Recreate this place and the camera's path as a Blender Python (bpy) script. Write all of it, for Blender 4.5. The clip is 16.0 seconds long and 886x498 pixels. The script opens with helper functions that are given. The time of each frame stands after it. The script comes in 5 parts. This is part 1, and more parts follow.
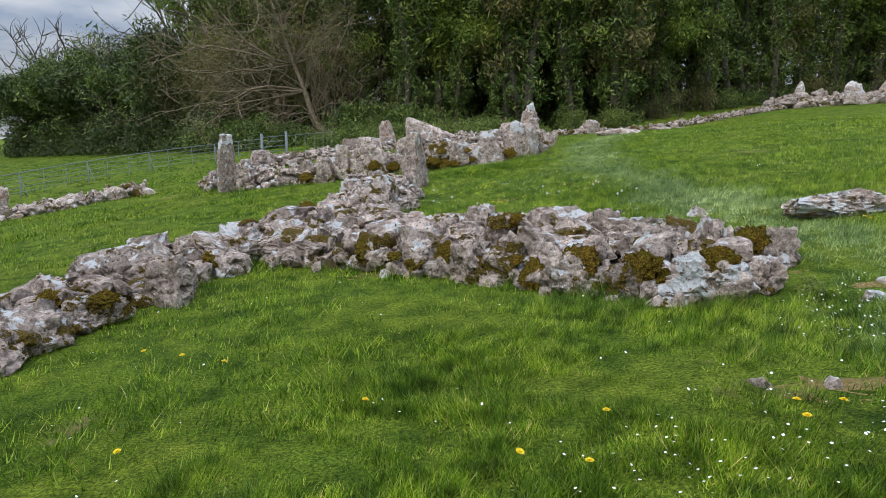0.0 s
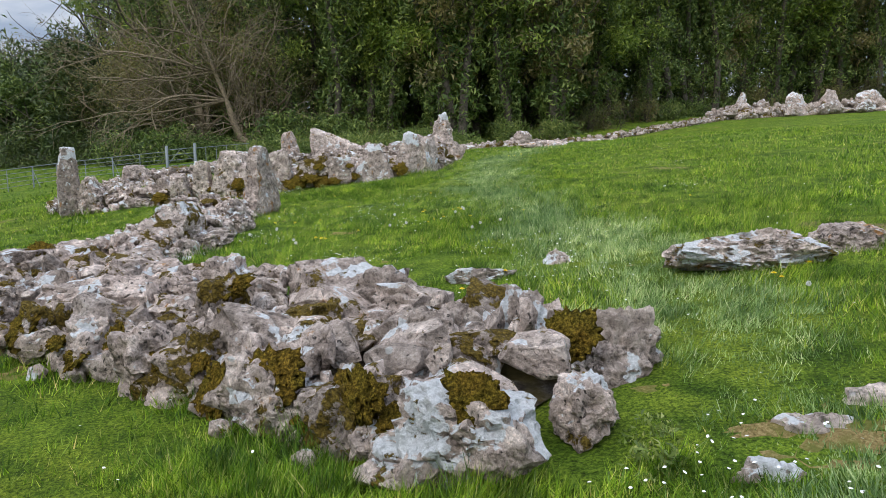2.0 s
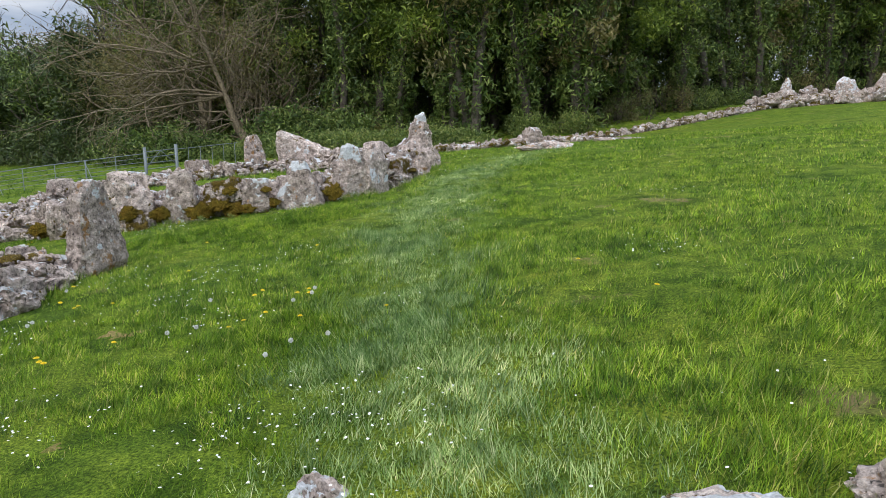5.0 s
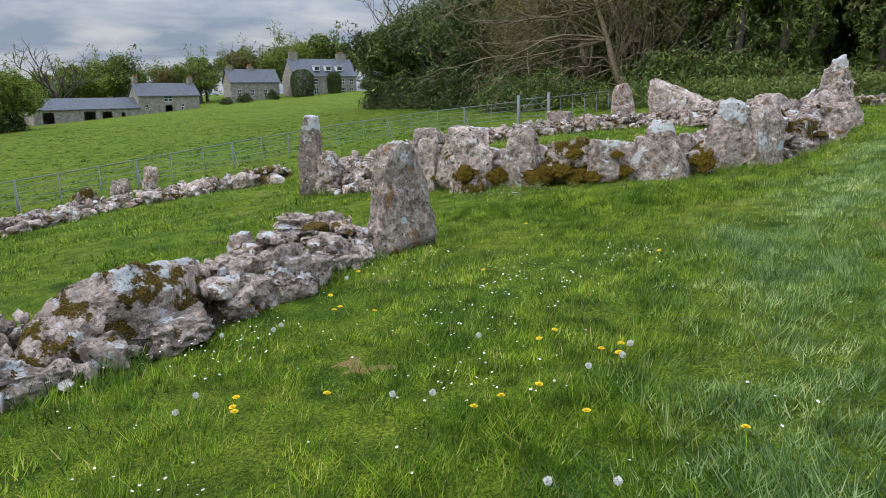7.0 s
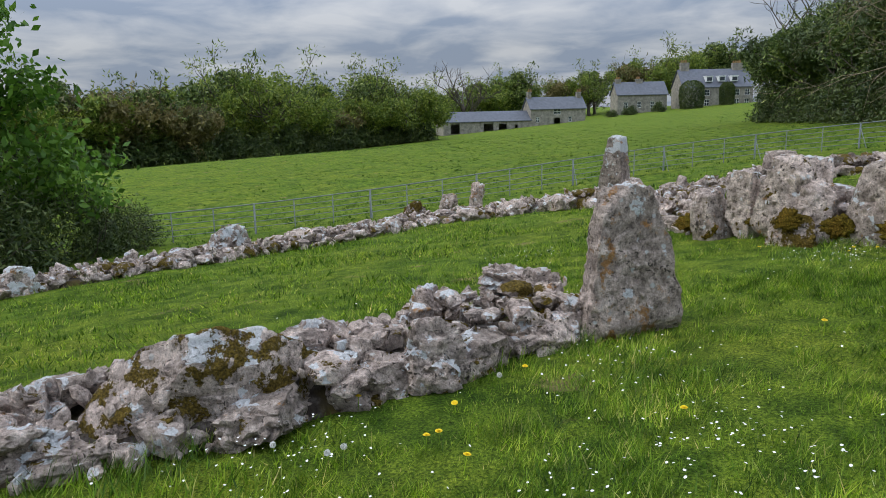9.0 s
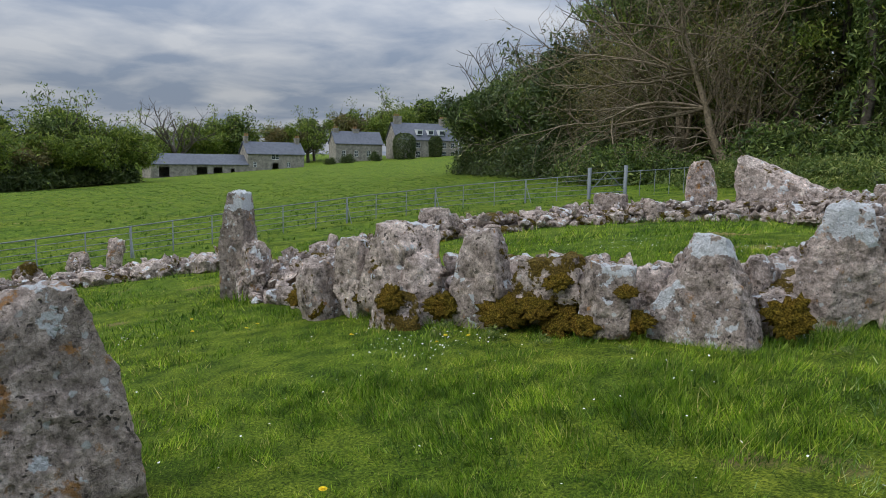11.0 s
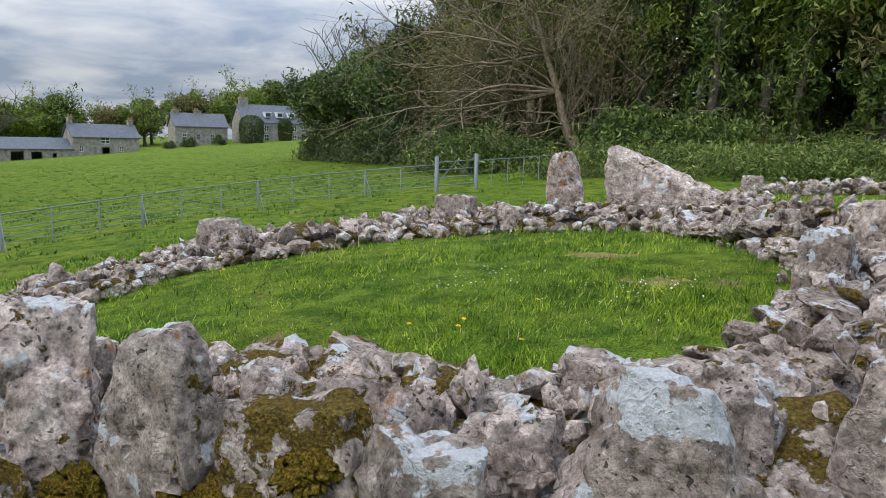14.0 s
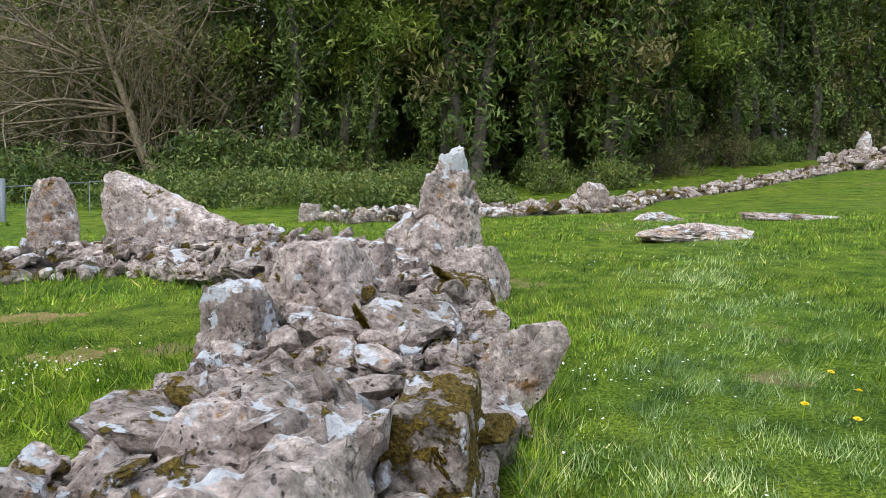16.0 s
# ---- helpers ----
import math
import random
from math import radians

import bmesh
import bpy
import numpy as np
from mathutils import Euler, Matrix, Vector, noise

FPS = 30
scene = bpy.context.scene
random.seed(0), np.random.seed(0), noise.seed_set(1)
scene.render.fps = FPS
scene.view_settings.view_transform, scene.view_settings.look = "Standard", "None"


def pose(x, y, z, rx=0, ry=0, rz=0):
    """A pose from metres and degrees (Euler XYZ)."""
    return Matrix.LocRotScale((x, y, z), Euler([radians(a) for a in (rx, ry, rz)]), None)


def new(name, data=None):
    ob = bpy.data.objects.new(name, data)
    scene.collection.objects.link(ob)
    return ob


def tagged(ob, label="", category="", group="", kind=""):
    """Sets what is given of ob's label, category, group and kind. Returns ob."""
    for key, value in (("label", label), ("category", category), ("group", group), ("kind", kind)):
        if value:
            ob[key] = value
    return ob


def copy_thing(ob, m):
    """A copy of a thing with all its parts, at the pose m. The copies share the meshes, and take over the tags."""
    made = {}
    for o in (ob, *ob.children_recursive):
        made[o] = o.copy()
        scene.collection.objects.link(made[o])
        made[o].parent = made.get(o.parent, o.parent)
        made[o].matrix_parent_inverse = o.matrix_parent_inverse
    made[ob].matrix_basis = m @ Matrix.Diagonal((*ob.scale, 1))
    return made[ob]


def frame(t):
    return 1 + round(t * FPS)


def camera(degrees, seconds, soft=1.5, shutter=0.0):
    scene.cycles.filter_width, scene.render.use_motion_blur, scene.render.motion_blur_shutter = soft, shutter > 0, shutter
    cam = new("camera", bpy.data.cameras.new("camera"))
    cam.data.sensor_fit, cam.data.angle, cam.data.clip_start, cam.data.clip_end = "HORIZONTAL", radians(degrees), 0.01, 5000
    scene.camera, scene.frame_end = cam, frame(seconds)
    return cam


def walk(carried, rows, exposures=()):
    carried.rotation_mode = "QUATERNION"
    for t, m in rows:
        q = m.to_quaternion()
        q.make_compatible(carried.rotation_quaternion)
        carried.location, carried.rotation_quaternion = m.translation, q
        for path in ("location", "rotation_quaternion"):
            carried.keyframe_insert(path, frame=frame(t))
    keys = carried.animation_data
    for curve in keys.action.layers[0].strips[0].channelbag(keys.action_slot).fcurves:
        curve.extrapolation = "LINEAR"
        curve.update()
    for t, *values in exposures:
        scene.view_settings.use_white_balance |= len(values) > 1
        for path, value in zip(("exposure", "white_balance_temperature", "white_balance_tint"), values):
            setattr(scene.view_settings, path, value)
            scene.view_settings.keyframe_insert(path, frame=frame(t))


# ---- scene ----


# ---- camera and walk ----
def view(x, y, z, yaw, pitch, roll):
    return pose(x, y, z, 90 + pitch, 0, yaw) @ pose(0, 0, 0, 0, 0, roll)


PATH = [
    (0, 0.023, 0.002, 1.354, 0.35, -8.59, -0.53),
    (0.5, 0.386, 0.633, 1.388, -0.40, -7.93, -0.64),
    (1, 0.849, 1.211, 1.365, -1.18, -8.16, -0.78),
    (1.5, 1.261, 1.798, 1.359, -1.71, -8.45, -0.68),
    (2, 1.717, 2.495, 1.400, -2.96, -7.74, -0.59),
    (2.5, 2.155, 3.139, 1.517, -4.00, -7.53, -0.53),
    (3, 2.546, 3.751, 1.670, -9.15, -7.31, -0.21),
    (3.2, 2.734, 3.930, 1.684, -10.86, -7.12, 0.07),
    (5.3, 3.571, 6.104, 1.920, 6.71, -9.36, -1.78),
    (5.5, 3.534, 6.355, 1.917, 12.05, -10.09, -1.91),
    (6, 3.463, 6.952, 1.995, 20.62, -9.64, -1.73),
    (6.5, 3.474, 7.477, 2.025, 28.82, -9.98, -1.57),
    (7, 3.378, 8.049, 2.005, 30.03, -12.44, -0.75),
    (7.5, 3.347, 8.567, 2.052, 31.15, -12.00, -0.30),
    (8, 3.294, 9.139, 2.023, 41.60, -11.70, -1.03),
    (8.5, 3.171, 9.747, 2.038, 52.42, -10.99, -1.01),
    (9, 3.154, 10.337, 2.064, 60.14, -10.98, -1.25),
    (9.5, 3.115, 10.829, 2.163, 55.89, -8.17, 0.73),
    (10, 2.876, 11.418, 2.158, 47.67, -6.47, 1.96),
    (10.2, 2.874, 11.658, 2.121, 44.57, -6.53, 1.99),
    (12.3, 2.078, 14.275, 2.207, 36.08, -7.41, 0.96),
    (12.5, 1.937, 14.482, 2.249, 37.17, -6.46, 0.67),
    (13, 1.683, 15.016, 2.264, 39.76, -5.98, 0.16),
    (13.5, 1.440, 15.548, 2.267, 36.76, -6.04, 0.28),
    (14, 1.355, 15.971, 2.252, 26.67, -8.45, 1.21),
    (14.5, 1.496, 16.350, 2.206, 16.65, -9.48, 0.99),
    (15, 1.717, 16.733, 2.212, 7.66, -8.86, 1.23),
    (15.5, 2.047, 17.384, 2.292, -0.92, -7.73, 1.92),
    (16, 2.476, 17.849, 2.304, -3.02, -5.60, 1.89),
]
cam = camera(63.66, 16.0, soft=0.8)
walk(cam, [(t, view(*row)) for t, *row in PATH],
     [(0, 0.2), (1.5, 0.34), (3, 0.42), (5.5, 0.4), (7, 0.32), (7.5, 0.38), (9, 0.16), (10.2, 0.03), (12.5, -0.06), (13, -0.02), (13.5, 0.15), (14, 0.38), (15, 0.4), (16, 0.64)])

# ---- overcast sky and weak sun ----
SUN_ELEVATION, SUN_ROTATION = radians(48), radians(215)
world = bpy.data.worlds.new("overcast_sky")
scene.world = world
world.use_nodes = True
wn, wl = world.node_tree.nodes, world.node_tree.links
wn.clear()
w_out, w_bg = wn.new("ShaderNodeOutputWorld"), wn.new("ShaderNodeBackground")
w_sky = wn.new("ShaderNodeTexSky")
w_sky.sky_type, w_sky.sun_disc = "NISHITA", False
w_sky.sun_elevation, w_sky.sun_rotation = SUN_ELEVATION, SUN_ROTATION
w_co, w_sep = wn.new("ShaderNodeTexCoord"), wn.new("ShaderNodeSeparateXYZ")
wl.new(w_co.outputs["Generated"], w_sep.inputs[0])
# flat cloud deck: the direction over its height gives streets of cloud that close up to the horizon
w_up = wn.new("ShaderNodeMath")
w_up.operation, w_up.inputs[1].default_value = "ADD", 0.16
wl.new(w_sep.outputs["Z"], w_up.inputs[0])
w_deck = wn.new("ShaderNodeVectorMath")
w_deck.operation = "DIVIDE"
w_cmb = wn.new("ShaderNodeCombineXYZ")
for k in range(3):
    wl.new(w_up.outputs[0], w_cmb.inputs[k])
wl.new(w_co.outputs["Generated"], w_deck.inputs[0])
wl.new(w_cmb.outputs[0], w_deck.inputs[1])
w_noise = wn.new("ShaderNodeTexNoise")
w_noise.inputs["Scale"].default_value = 1.9
w_noise.inputs["Detail"].default_value = 6
w_noise.inputs["Roughness"].default_value = 0.52
w_noise.inputs["Distortion"].default_value = 0.3
wl.new(w_deck.outputs[0], w_noise.inputs["Vector"])
w_ramp = wn.new("ShaderNodeValToRGB")
w_ramp.color_ramp.elements[0].position, w_ramp.color_ramp.elements[0].color = 0.38, (0.46, 0.56, 0.75, 1)
w_ramp.color_ramp.elements[1].position, w_ramp.color_ramp.elements[1].color = 0.66, (0.98, 1.02, 1.10, 1)
wl.new(w_noise.outputs["Fac"], w_ramp.inputs[0])
# an overcast sky is about three times as bright overhead as at the horizon
w_grad = wn.new("ShaderNodeMapRange")
w_grad.inputs["From Min"].default_value, w_grad.inputs["From Max"].default_value = 0.08, 0.85
w_grad.inputs["To Min"].default_value, w_grad.inputs["To Max"].default_value = 4.6, 21.0
wl.new(w_sep.outputs["Z"], w_grad.inputs["Value"])
w_cloud = wn.new("ShaderNodeVectorMath")
w_cloud.operation = "SCALE"
wl.new(w_ramp.outputs["Color"], w_cloud.inputs[0])
wl.new(w_grad.outputs[0], w_cloud.inputs["Scale"])
w_mix = wn.new("ShaderNodeMix")
w_mix.data_type = "RGBA"
w_mix.inputs["Factor"].default_value = 0.92
wl.new(w_sky.outputs[0], w_mix.inputs["A"])
wl.new(w_cloud.outputs[0], w_mix.inputs["B"])
wl.new(w_mix.outputs["Result"], w_bg.inputs["Color"])
w_bg.inputs["Strength"].default_value = 0.1
wl.new(w_bg.outputs[0], w_out.inputs[0])

sun = new("sun", bpy.data.lights.new("sun", "SUN"))
sun.data.energy, sun.data.angle, sun.data.color = 1.2, radians(25), (1.0, 0.96, 0.9)
sun.matrix_world = Euler((radians(42), 0, radians(-35))).to_matrix().to_4x4()


# ---- materials ----
def material(name, rough=0.85, spec=0.3):
    m = bpy.data.materials.new(name)
    m.use_nodes = True
    n, l = m.node_tree.nodes, m.node_tree.links
    b = n["Principled BSDF"]
    b.inputs["Roughness"].default_value = rough
    b.inputs["Specular IOR Level"].default_value = spec
    return m, n, l, b


def tex_noise(n, l, src, scale, detail=4.0, rough=0.55):
    t = n.new("ShaderNodeTexNoise")
    t.inputs["Scale"].default_value, t.inputs["Detail"].default_value = scale, detail
    t.inputs["Roughness"].default_value = rough
    if src:
        l.new(src, t.inputs["Vector"])
    return t.outputs["Fac"]


def ramp(n, l, src, stops):
    r = n.new("ShaderNodeValToRGB")
    e = r.color_ramp.elements
    while len(e) < len(stops):
        e.new(0.5)
    for k, (p, c) in enumerate(stops):
        e[k].position = p
        e[k].color = (*c, 1) if not isinstance(c, (int, float)) else (c, c, c, 1)
    l.new(src, r.inputs[0])
    return r.outputs["Color"]


def mixed(n, l, fac, a, b, mode="MIX"):
    x = n.new("ShaderNodeMix")
    x.data_type, x.blend_type = "RGBA", mode
    for key, v in (("Factor", fac), ("A", a), ("B", b)):
        if isinstance(v, (int, float)):
            x.inputs[key].default_value = v
        elif isinstance(v, tuple):
            x.inputs[key].default_value = (*v, 1)
        else:
            l.new(v, x.inputs[key])
    return x.outputs["Result"]


def calc(n, l, op, a, b=0.0):
    x = n.new("ShaderNodeMath")
    x.operation = op
    for k, v in enumerate((a, b)):
        if isinstance(v, (int, float)):
            x.inputs[k].default_value = v
        else:
            l.new(v, x.inputs[k])
    return x.outputs[0]


def bump(n, l, b, height, strength, dist=0.02):
    u = n.new("ShaderNodeBump")
    u.inputs["Strength"].default_value, u.inputs["Distance"].default_value = strength, dist
    l.new(height, u.inputs["Height"])
    l.new(u.outputs[0], b.inputs["Normal"])


def where(n):
    return n.new("ShaderNodeNewGeometry").outputs["Position"]


def limestone(name, moss=0.0, lichen=0.5, orange=0.2, tone=1.0, cap=0.0, dots=0.0):
    """Weathered pinkish-grey limestone with pits, pale and orange lichen and brown moss."""
    m, n, l, b = material(name, 0.92, 0.2)
    p = where(n)
    broad, mid, fine = tex_noise(n, l, p, 1.3, 3), tex_noise(n, l, p, 7, 5, 0.62), tex_noise(n, l, p, 48, 6, 0.74)
    col = ramp(n, l, mid, [(0.30, (0.16, 0.139, 0.127)), (0.42, (0.29, 0.256, 0.236)), (0.56, (0.41, 0.366, 0.34)), (0.70, (0.56, 0.52, 0.49))])
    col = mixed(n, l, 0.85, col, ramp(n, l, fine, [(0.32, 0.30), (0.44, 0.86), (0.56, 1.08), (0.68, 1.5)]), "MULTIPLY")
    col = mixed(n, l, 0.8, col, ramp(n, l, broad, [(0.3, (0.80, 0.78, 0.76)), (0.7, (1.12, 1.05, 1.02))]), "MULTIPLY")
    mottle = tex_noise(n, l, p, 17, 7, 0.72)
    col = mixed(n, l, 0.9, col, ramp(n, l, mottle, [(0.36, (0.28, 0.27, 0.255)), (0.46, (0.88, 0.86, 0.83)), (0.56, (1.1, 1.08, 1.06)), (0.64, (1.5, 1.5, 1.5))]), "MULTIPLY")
    info = n.new("ShaderNodeObjectInfo")
    col = mixed(n, l, 1.0, col, ramp(n, l, info.outputs["Random"], [(0.0, (0.94 * tone, 0.915 * tone, 0.88 * tone)), (0.5, (1.33 * tone, 1.285 * tone, 1.25 * tone)), (1.0, (1.62 * tone, 1.58 * tone, 1.54 * tone))]), "MULTIPLY")
    # solution pits, with the shade inside the hollows put into the colour
    v = n.new("ShaderNodeTexVoronoi")
    v.inputs["Scale"].default_value = 17
    warp = n.new("ShaderNodeTexNoise")
    warp.inputs["Scale"].default_value, warp.inputs["Detail"].default_value = 9, 3
    l.new(p, warp.inputs["Vector"])
    bent = n.new("ShaderNodeVectorMath")
    bent.operation = "MULTIPLY_ADD"
    bent.inputs[1].default_value = (0.22, 0.22, 0.22)
    l.new(warp.outputs["Color"], bent.inputs[0])
    l.new(p, bent.inputs[2])
    l.new(bent.outputs[0], v.inputs["Vector"])
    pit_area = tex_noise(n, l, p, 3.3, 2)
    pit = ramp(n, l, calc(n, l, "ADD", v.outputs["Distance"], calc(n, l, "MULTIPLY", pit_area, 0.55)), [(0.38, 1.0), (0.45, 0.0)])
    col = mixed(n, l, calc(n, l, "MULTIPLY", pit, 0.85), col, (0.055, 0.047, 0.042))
    # fine cracks, their inner shade drawn as dark lines in the colour
    split = n.new("ShaderNodeTexVoronoi")
    split.feature = "DISTANCE_TO_EDGE"
    split.inputs["Scale"].default_value = 6.0
    l.new(bent.outputs[0], split.inputs["Vector"])
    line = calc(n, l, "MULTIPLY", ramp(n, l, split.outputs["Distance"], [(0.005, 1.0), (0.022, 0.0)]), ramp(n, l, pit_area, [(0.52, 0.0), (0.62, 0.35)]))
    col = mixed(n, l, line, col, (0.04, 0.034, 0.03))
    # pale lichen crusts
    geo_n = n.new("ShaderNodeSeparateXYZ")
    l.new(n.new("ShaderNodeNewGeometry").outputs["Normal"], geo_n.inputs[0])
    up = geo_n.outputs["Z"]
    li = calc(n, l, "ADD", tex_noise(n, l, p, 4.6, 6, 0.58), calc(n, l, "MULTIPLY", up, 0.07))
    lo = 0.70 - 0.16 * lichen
    if cap:
        # crusts grow thickest on the crest of a standing stone
        local = n.new("ShaderNodeSeparateXYZ")
        l.new(n.new("ShaderNodeTexCoord").outputs["Object"], local.inputs[0])
        rise = n.new("ShaderNodeMapRange")
        rise.inputs["From Min"].default_value, rise.inputs["From Max"].default_value = cap - 0.1, cap + 0.12
        rise.inputs["To Min"].default_value, rise.inputs["To Max"].default_value = 0.0, 0.17
        l.new(local.outputs["Z"], rise.inputs["Value"])
        li = calc(n, l, "ADD", li, rise.outputs[0])
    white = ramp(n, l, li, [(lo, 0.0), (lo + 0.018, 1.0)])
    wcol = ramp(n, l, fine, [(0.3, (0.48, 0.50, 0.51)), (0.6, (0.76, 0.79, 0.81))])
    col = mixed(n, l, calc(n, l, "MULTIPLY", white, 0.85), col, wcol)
    spots = n.new("ShaderNodeTexVoronoi")
    spots.inputs["Scale"].default_value = 7.5
    l.new(p, spots.inputs["Vector"])
    dot = ramp(n, l, calc(n, l, "ADD", spots.outputs["Distance"], calc(n, l, "MULTIPLY", fine, 0.25)), [(0.24, 1.0), (0.28, 0.0)])
    keep = ramp(n, l, tex_noise(n, l, p, 1.7, 2), [(0.52 - 0.2 * dots, 0.0), (0.58 - 0.2 * dots, 0.6 + 0.3 * dots)])
    col = mixed(n, l, calc(n, l, "MULTIPLY", dot, keep), col, (0.60, 0.62, 0.61))
    if orange:
        o = ramp(n, l, tex_noise(n, l, p, 5.1, 6, 0.7), [(0.66 - 0.12 * orange, 0.0), (0.72 - 0.12 * orange, 0.85)])
        col = mixed(n, l, o, col, mixed(n, l, fine, (0.28, 0.13, 0.035), (0.50, 0.25, 0.07)))
    height = calc(n, l, "ADD", calc(n, l, "MULTIPLY", mid, 1.0), calc(n, l, "ADD", calc(n, l, "MULTIPLY", fine, 0.5), calc(n, l, "MULTIPLY", mottle, 0.9)))
    height = calc(n, l, "SUBTRACT", height, calc(n, l, "ADD", calc(n, l, "MULTIPLY", pit, 0.9), calc(n, l, "MULTIPLY", line, 0.7)))
    if moss:
        mo = ramp(n, l, calc(n, l, "ADD", tex_noise(n, l, p, 5.2, 7, 0.68), calc(n, l, "MULTIPLY", up, 0.03)), [(0.665 - 0.15 * moss, 0.0), (0.69 - 0.15 * moss, 1.0)])
        mcol = ramp(n, l, tex_noise(n, l, p, 60, 3), [(0.3, (0.05, 0.036, 0.008)), (0.55, (0.17, 0.115, 0.018)), (0.75, (0.34, 0.24, 0.045))])
        col = mixed(n, l, mo, col, mcol)
        height = calc(n, l, "ADD", height, calc(n, l, "MULTIPLY", mo, calc(n, l, "MULTIPLY", tex_noise(n, l, p, 60, 3), 1.6)))
    l.new(col, b.inputs["Base Color"])
    bump(n, l, b, height, 1.0, 0.05)
    return m


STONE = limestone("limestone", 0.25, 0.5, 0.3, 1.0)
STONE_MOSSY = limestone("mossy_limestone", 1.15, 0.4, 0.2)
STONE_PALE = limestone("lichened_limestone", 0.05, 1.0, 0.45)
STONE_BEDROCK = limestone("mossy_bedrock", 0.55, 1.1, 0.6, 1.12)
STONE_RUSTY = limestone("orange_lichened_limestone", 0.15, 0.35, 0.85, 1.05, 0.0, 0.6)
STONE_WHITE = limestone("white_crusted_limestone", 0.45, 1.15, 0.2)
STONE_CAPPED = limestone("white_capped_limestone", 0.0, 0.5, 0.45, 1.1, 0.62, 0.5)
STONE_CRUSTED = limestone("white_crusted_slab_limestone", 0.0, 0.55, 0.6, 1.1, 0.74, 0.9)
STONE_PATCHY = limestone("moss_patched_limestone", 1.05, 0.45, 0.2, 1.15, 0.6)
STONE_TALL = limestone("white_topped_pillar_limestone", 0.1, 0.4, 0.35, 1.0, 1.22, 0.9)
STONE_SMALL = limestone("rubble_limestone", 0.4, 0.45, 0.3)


def moss_material():
    m, n, l, b = material("brown_moss", 1.0, 0.05)
    p = where(n)
    f = tex_noise(n, l, p, 70, 4, 0.7)
    col = ramp(n, l, f, [(0.32, (0.024, 0.019, 0.004)), (0.5, (0.12, 0.083, 0.014)), (0.68, (0.36, 0.245, 0.04))])
    col = mixed(n, l, 0.6, col, ramp(n, l, tex_noise(n, l, p, 9, 3), [(0.35, (0.7, 0.85, 0.6)), (0.65, (1.15, 1.0, 0.9))]), "MULTIPLY")
    l.new(col, b.inputs["Base Color"])
    bump(n, l, b, f, 1.0, 0.04)
    return m


MOSS = moss_material()


def earth_material():
    m, n, l, b = material("earth_fill", 0.98, 0.1)
    p = where(n)
    f = tex_noise(n, l, p, 20, 6, 0.7)
    # earth tones darkened so the colour carries the shade of gaps between blocks
    col = ramp(n, l, f, [(0.3, (0.03, 0.024, 0.018)), (0.5, (0.075, 0.06, 0.05)), (0.66, (0.16, 0.14, 0.125))])
    mo = ramp(n, l, tex_noise(n, l, p, 2.2, 4), [(0.5, 0.0), (0.6, 0.8)])
    col = mixed(n, l, mo, col, mixed(n, l, f, (0.05, 0.04, 0.012), (0.16, 0.12, 0.03)))
    l.new(col, b.inputs["Base Color"])
    bump(n, l, b, f, 1.0, 0.05)
    return m


EARTH = earth_material()


def turf_material():
    """Ground under the blades: mown turf with straw patches and darker and paler swathes."""
    m, n, l, b = material("turf", 0.95, 0.1)
    p = where(n)
    fine, mid, broad = tex_noise(n, l, p, 55, 5, 0.75), tex_noise(n, l, p, 3.5, 4), tex_noise(n, l, p, 0.35, 3)
    # the darkest stop paints in shadow between the grass blades
    col = ramp(n, l, fine, [(0.35, (0.026, 0.042, 0.006)), (0.48, (0.083, 0.138, 0.012)), (0.63, (0.215, 0.292, 0.034))])
    col = mixed(n, l, 0.8, col, ramp(n, l, mid, [(0.36, (0.42, 0.52, 0.40)), (0.62, (1.35, 1.22, 1.2))]), "MULTIPLY")
    tuft = tex_noise(n, l, p, 1.15, 7, 0.72)
    col = mixed(n, l, 0.85, col, ramp(n, l, tuft, [(0.36, (0.34, 0.46, 0.32)), (0.47, (0.92, 0.95, 0.9)), (0.64, (1.25, 1.14, 1.1))]), "MULTIPLY")
    col = mixed(n, l, 0.8, col, ramp(n, l, broad, [(0.35, (0.82, 0.95, 0.8)), (0.65, (1.25, 1.12, 1.1))]), "MULTIPLY")
    straw = ramp(n, l, tex_noise(n, l, p, 0.9, 5, 0.6), [(0.64, 0.0), (0.70, 0.8)])
    col = mixed(n, l, straw, col, mixed(n, l, fine, (0.12, 0.085, 0.04), (0.36, 0.27, 0.14)))
    l.new(col, b.inputs["Base Color"])
    bump(n, l, b, calc(n, l, "ADD", fine, mid), 0.8, 0.05)
    return m


def leaf_material(name, stops, patch=0.9, thin=0.25, fine=0.0):
    m, n, l, b = material(name, 0.55, 0.3)
    isl = n.new("ShaderNodeNewGeometry").outputs["Random Per Island"]
    col = ramp(n, l, isl, stops)
    col = mixed(n, l, 0.8, col, ramp(n, l, tex_noise(n, l, where(n), patch, 4), [(0.38, (0.55, 0.64, 0.55)), (0.62, (1.3, 1.2, 1.15))]), "MULTIPLY")
    if fine:
        col = mixed(n, l, 0.85, col, ramp(n, l, tex_noise(n, l, where(n), fine, 4), [(0.37, (0.24, 0.32, 0.20)), (0.49, (0.90, 0.94, 0.86)), (0.61, (1.75, 1.55, 1.6))]), "MULTIPLY")
    l.new(col, b.inputs["Base Color"])
    t = n.new("ShaderNodeBsdfTranslucent")
    l.new(col, t.inputs["Color"])
    mx = n.new("ShaderNodeMixShader")
    mx.inputs[0].default_value = thin
    l.new(b.outputs[0], mx.inputs[1])
    l.new(t.outputs[0], mx.inputs[2])
    l.new(mx.outputs[0], n["Material Output"].inputs[0])
    return m


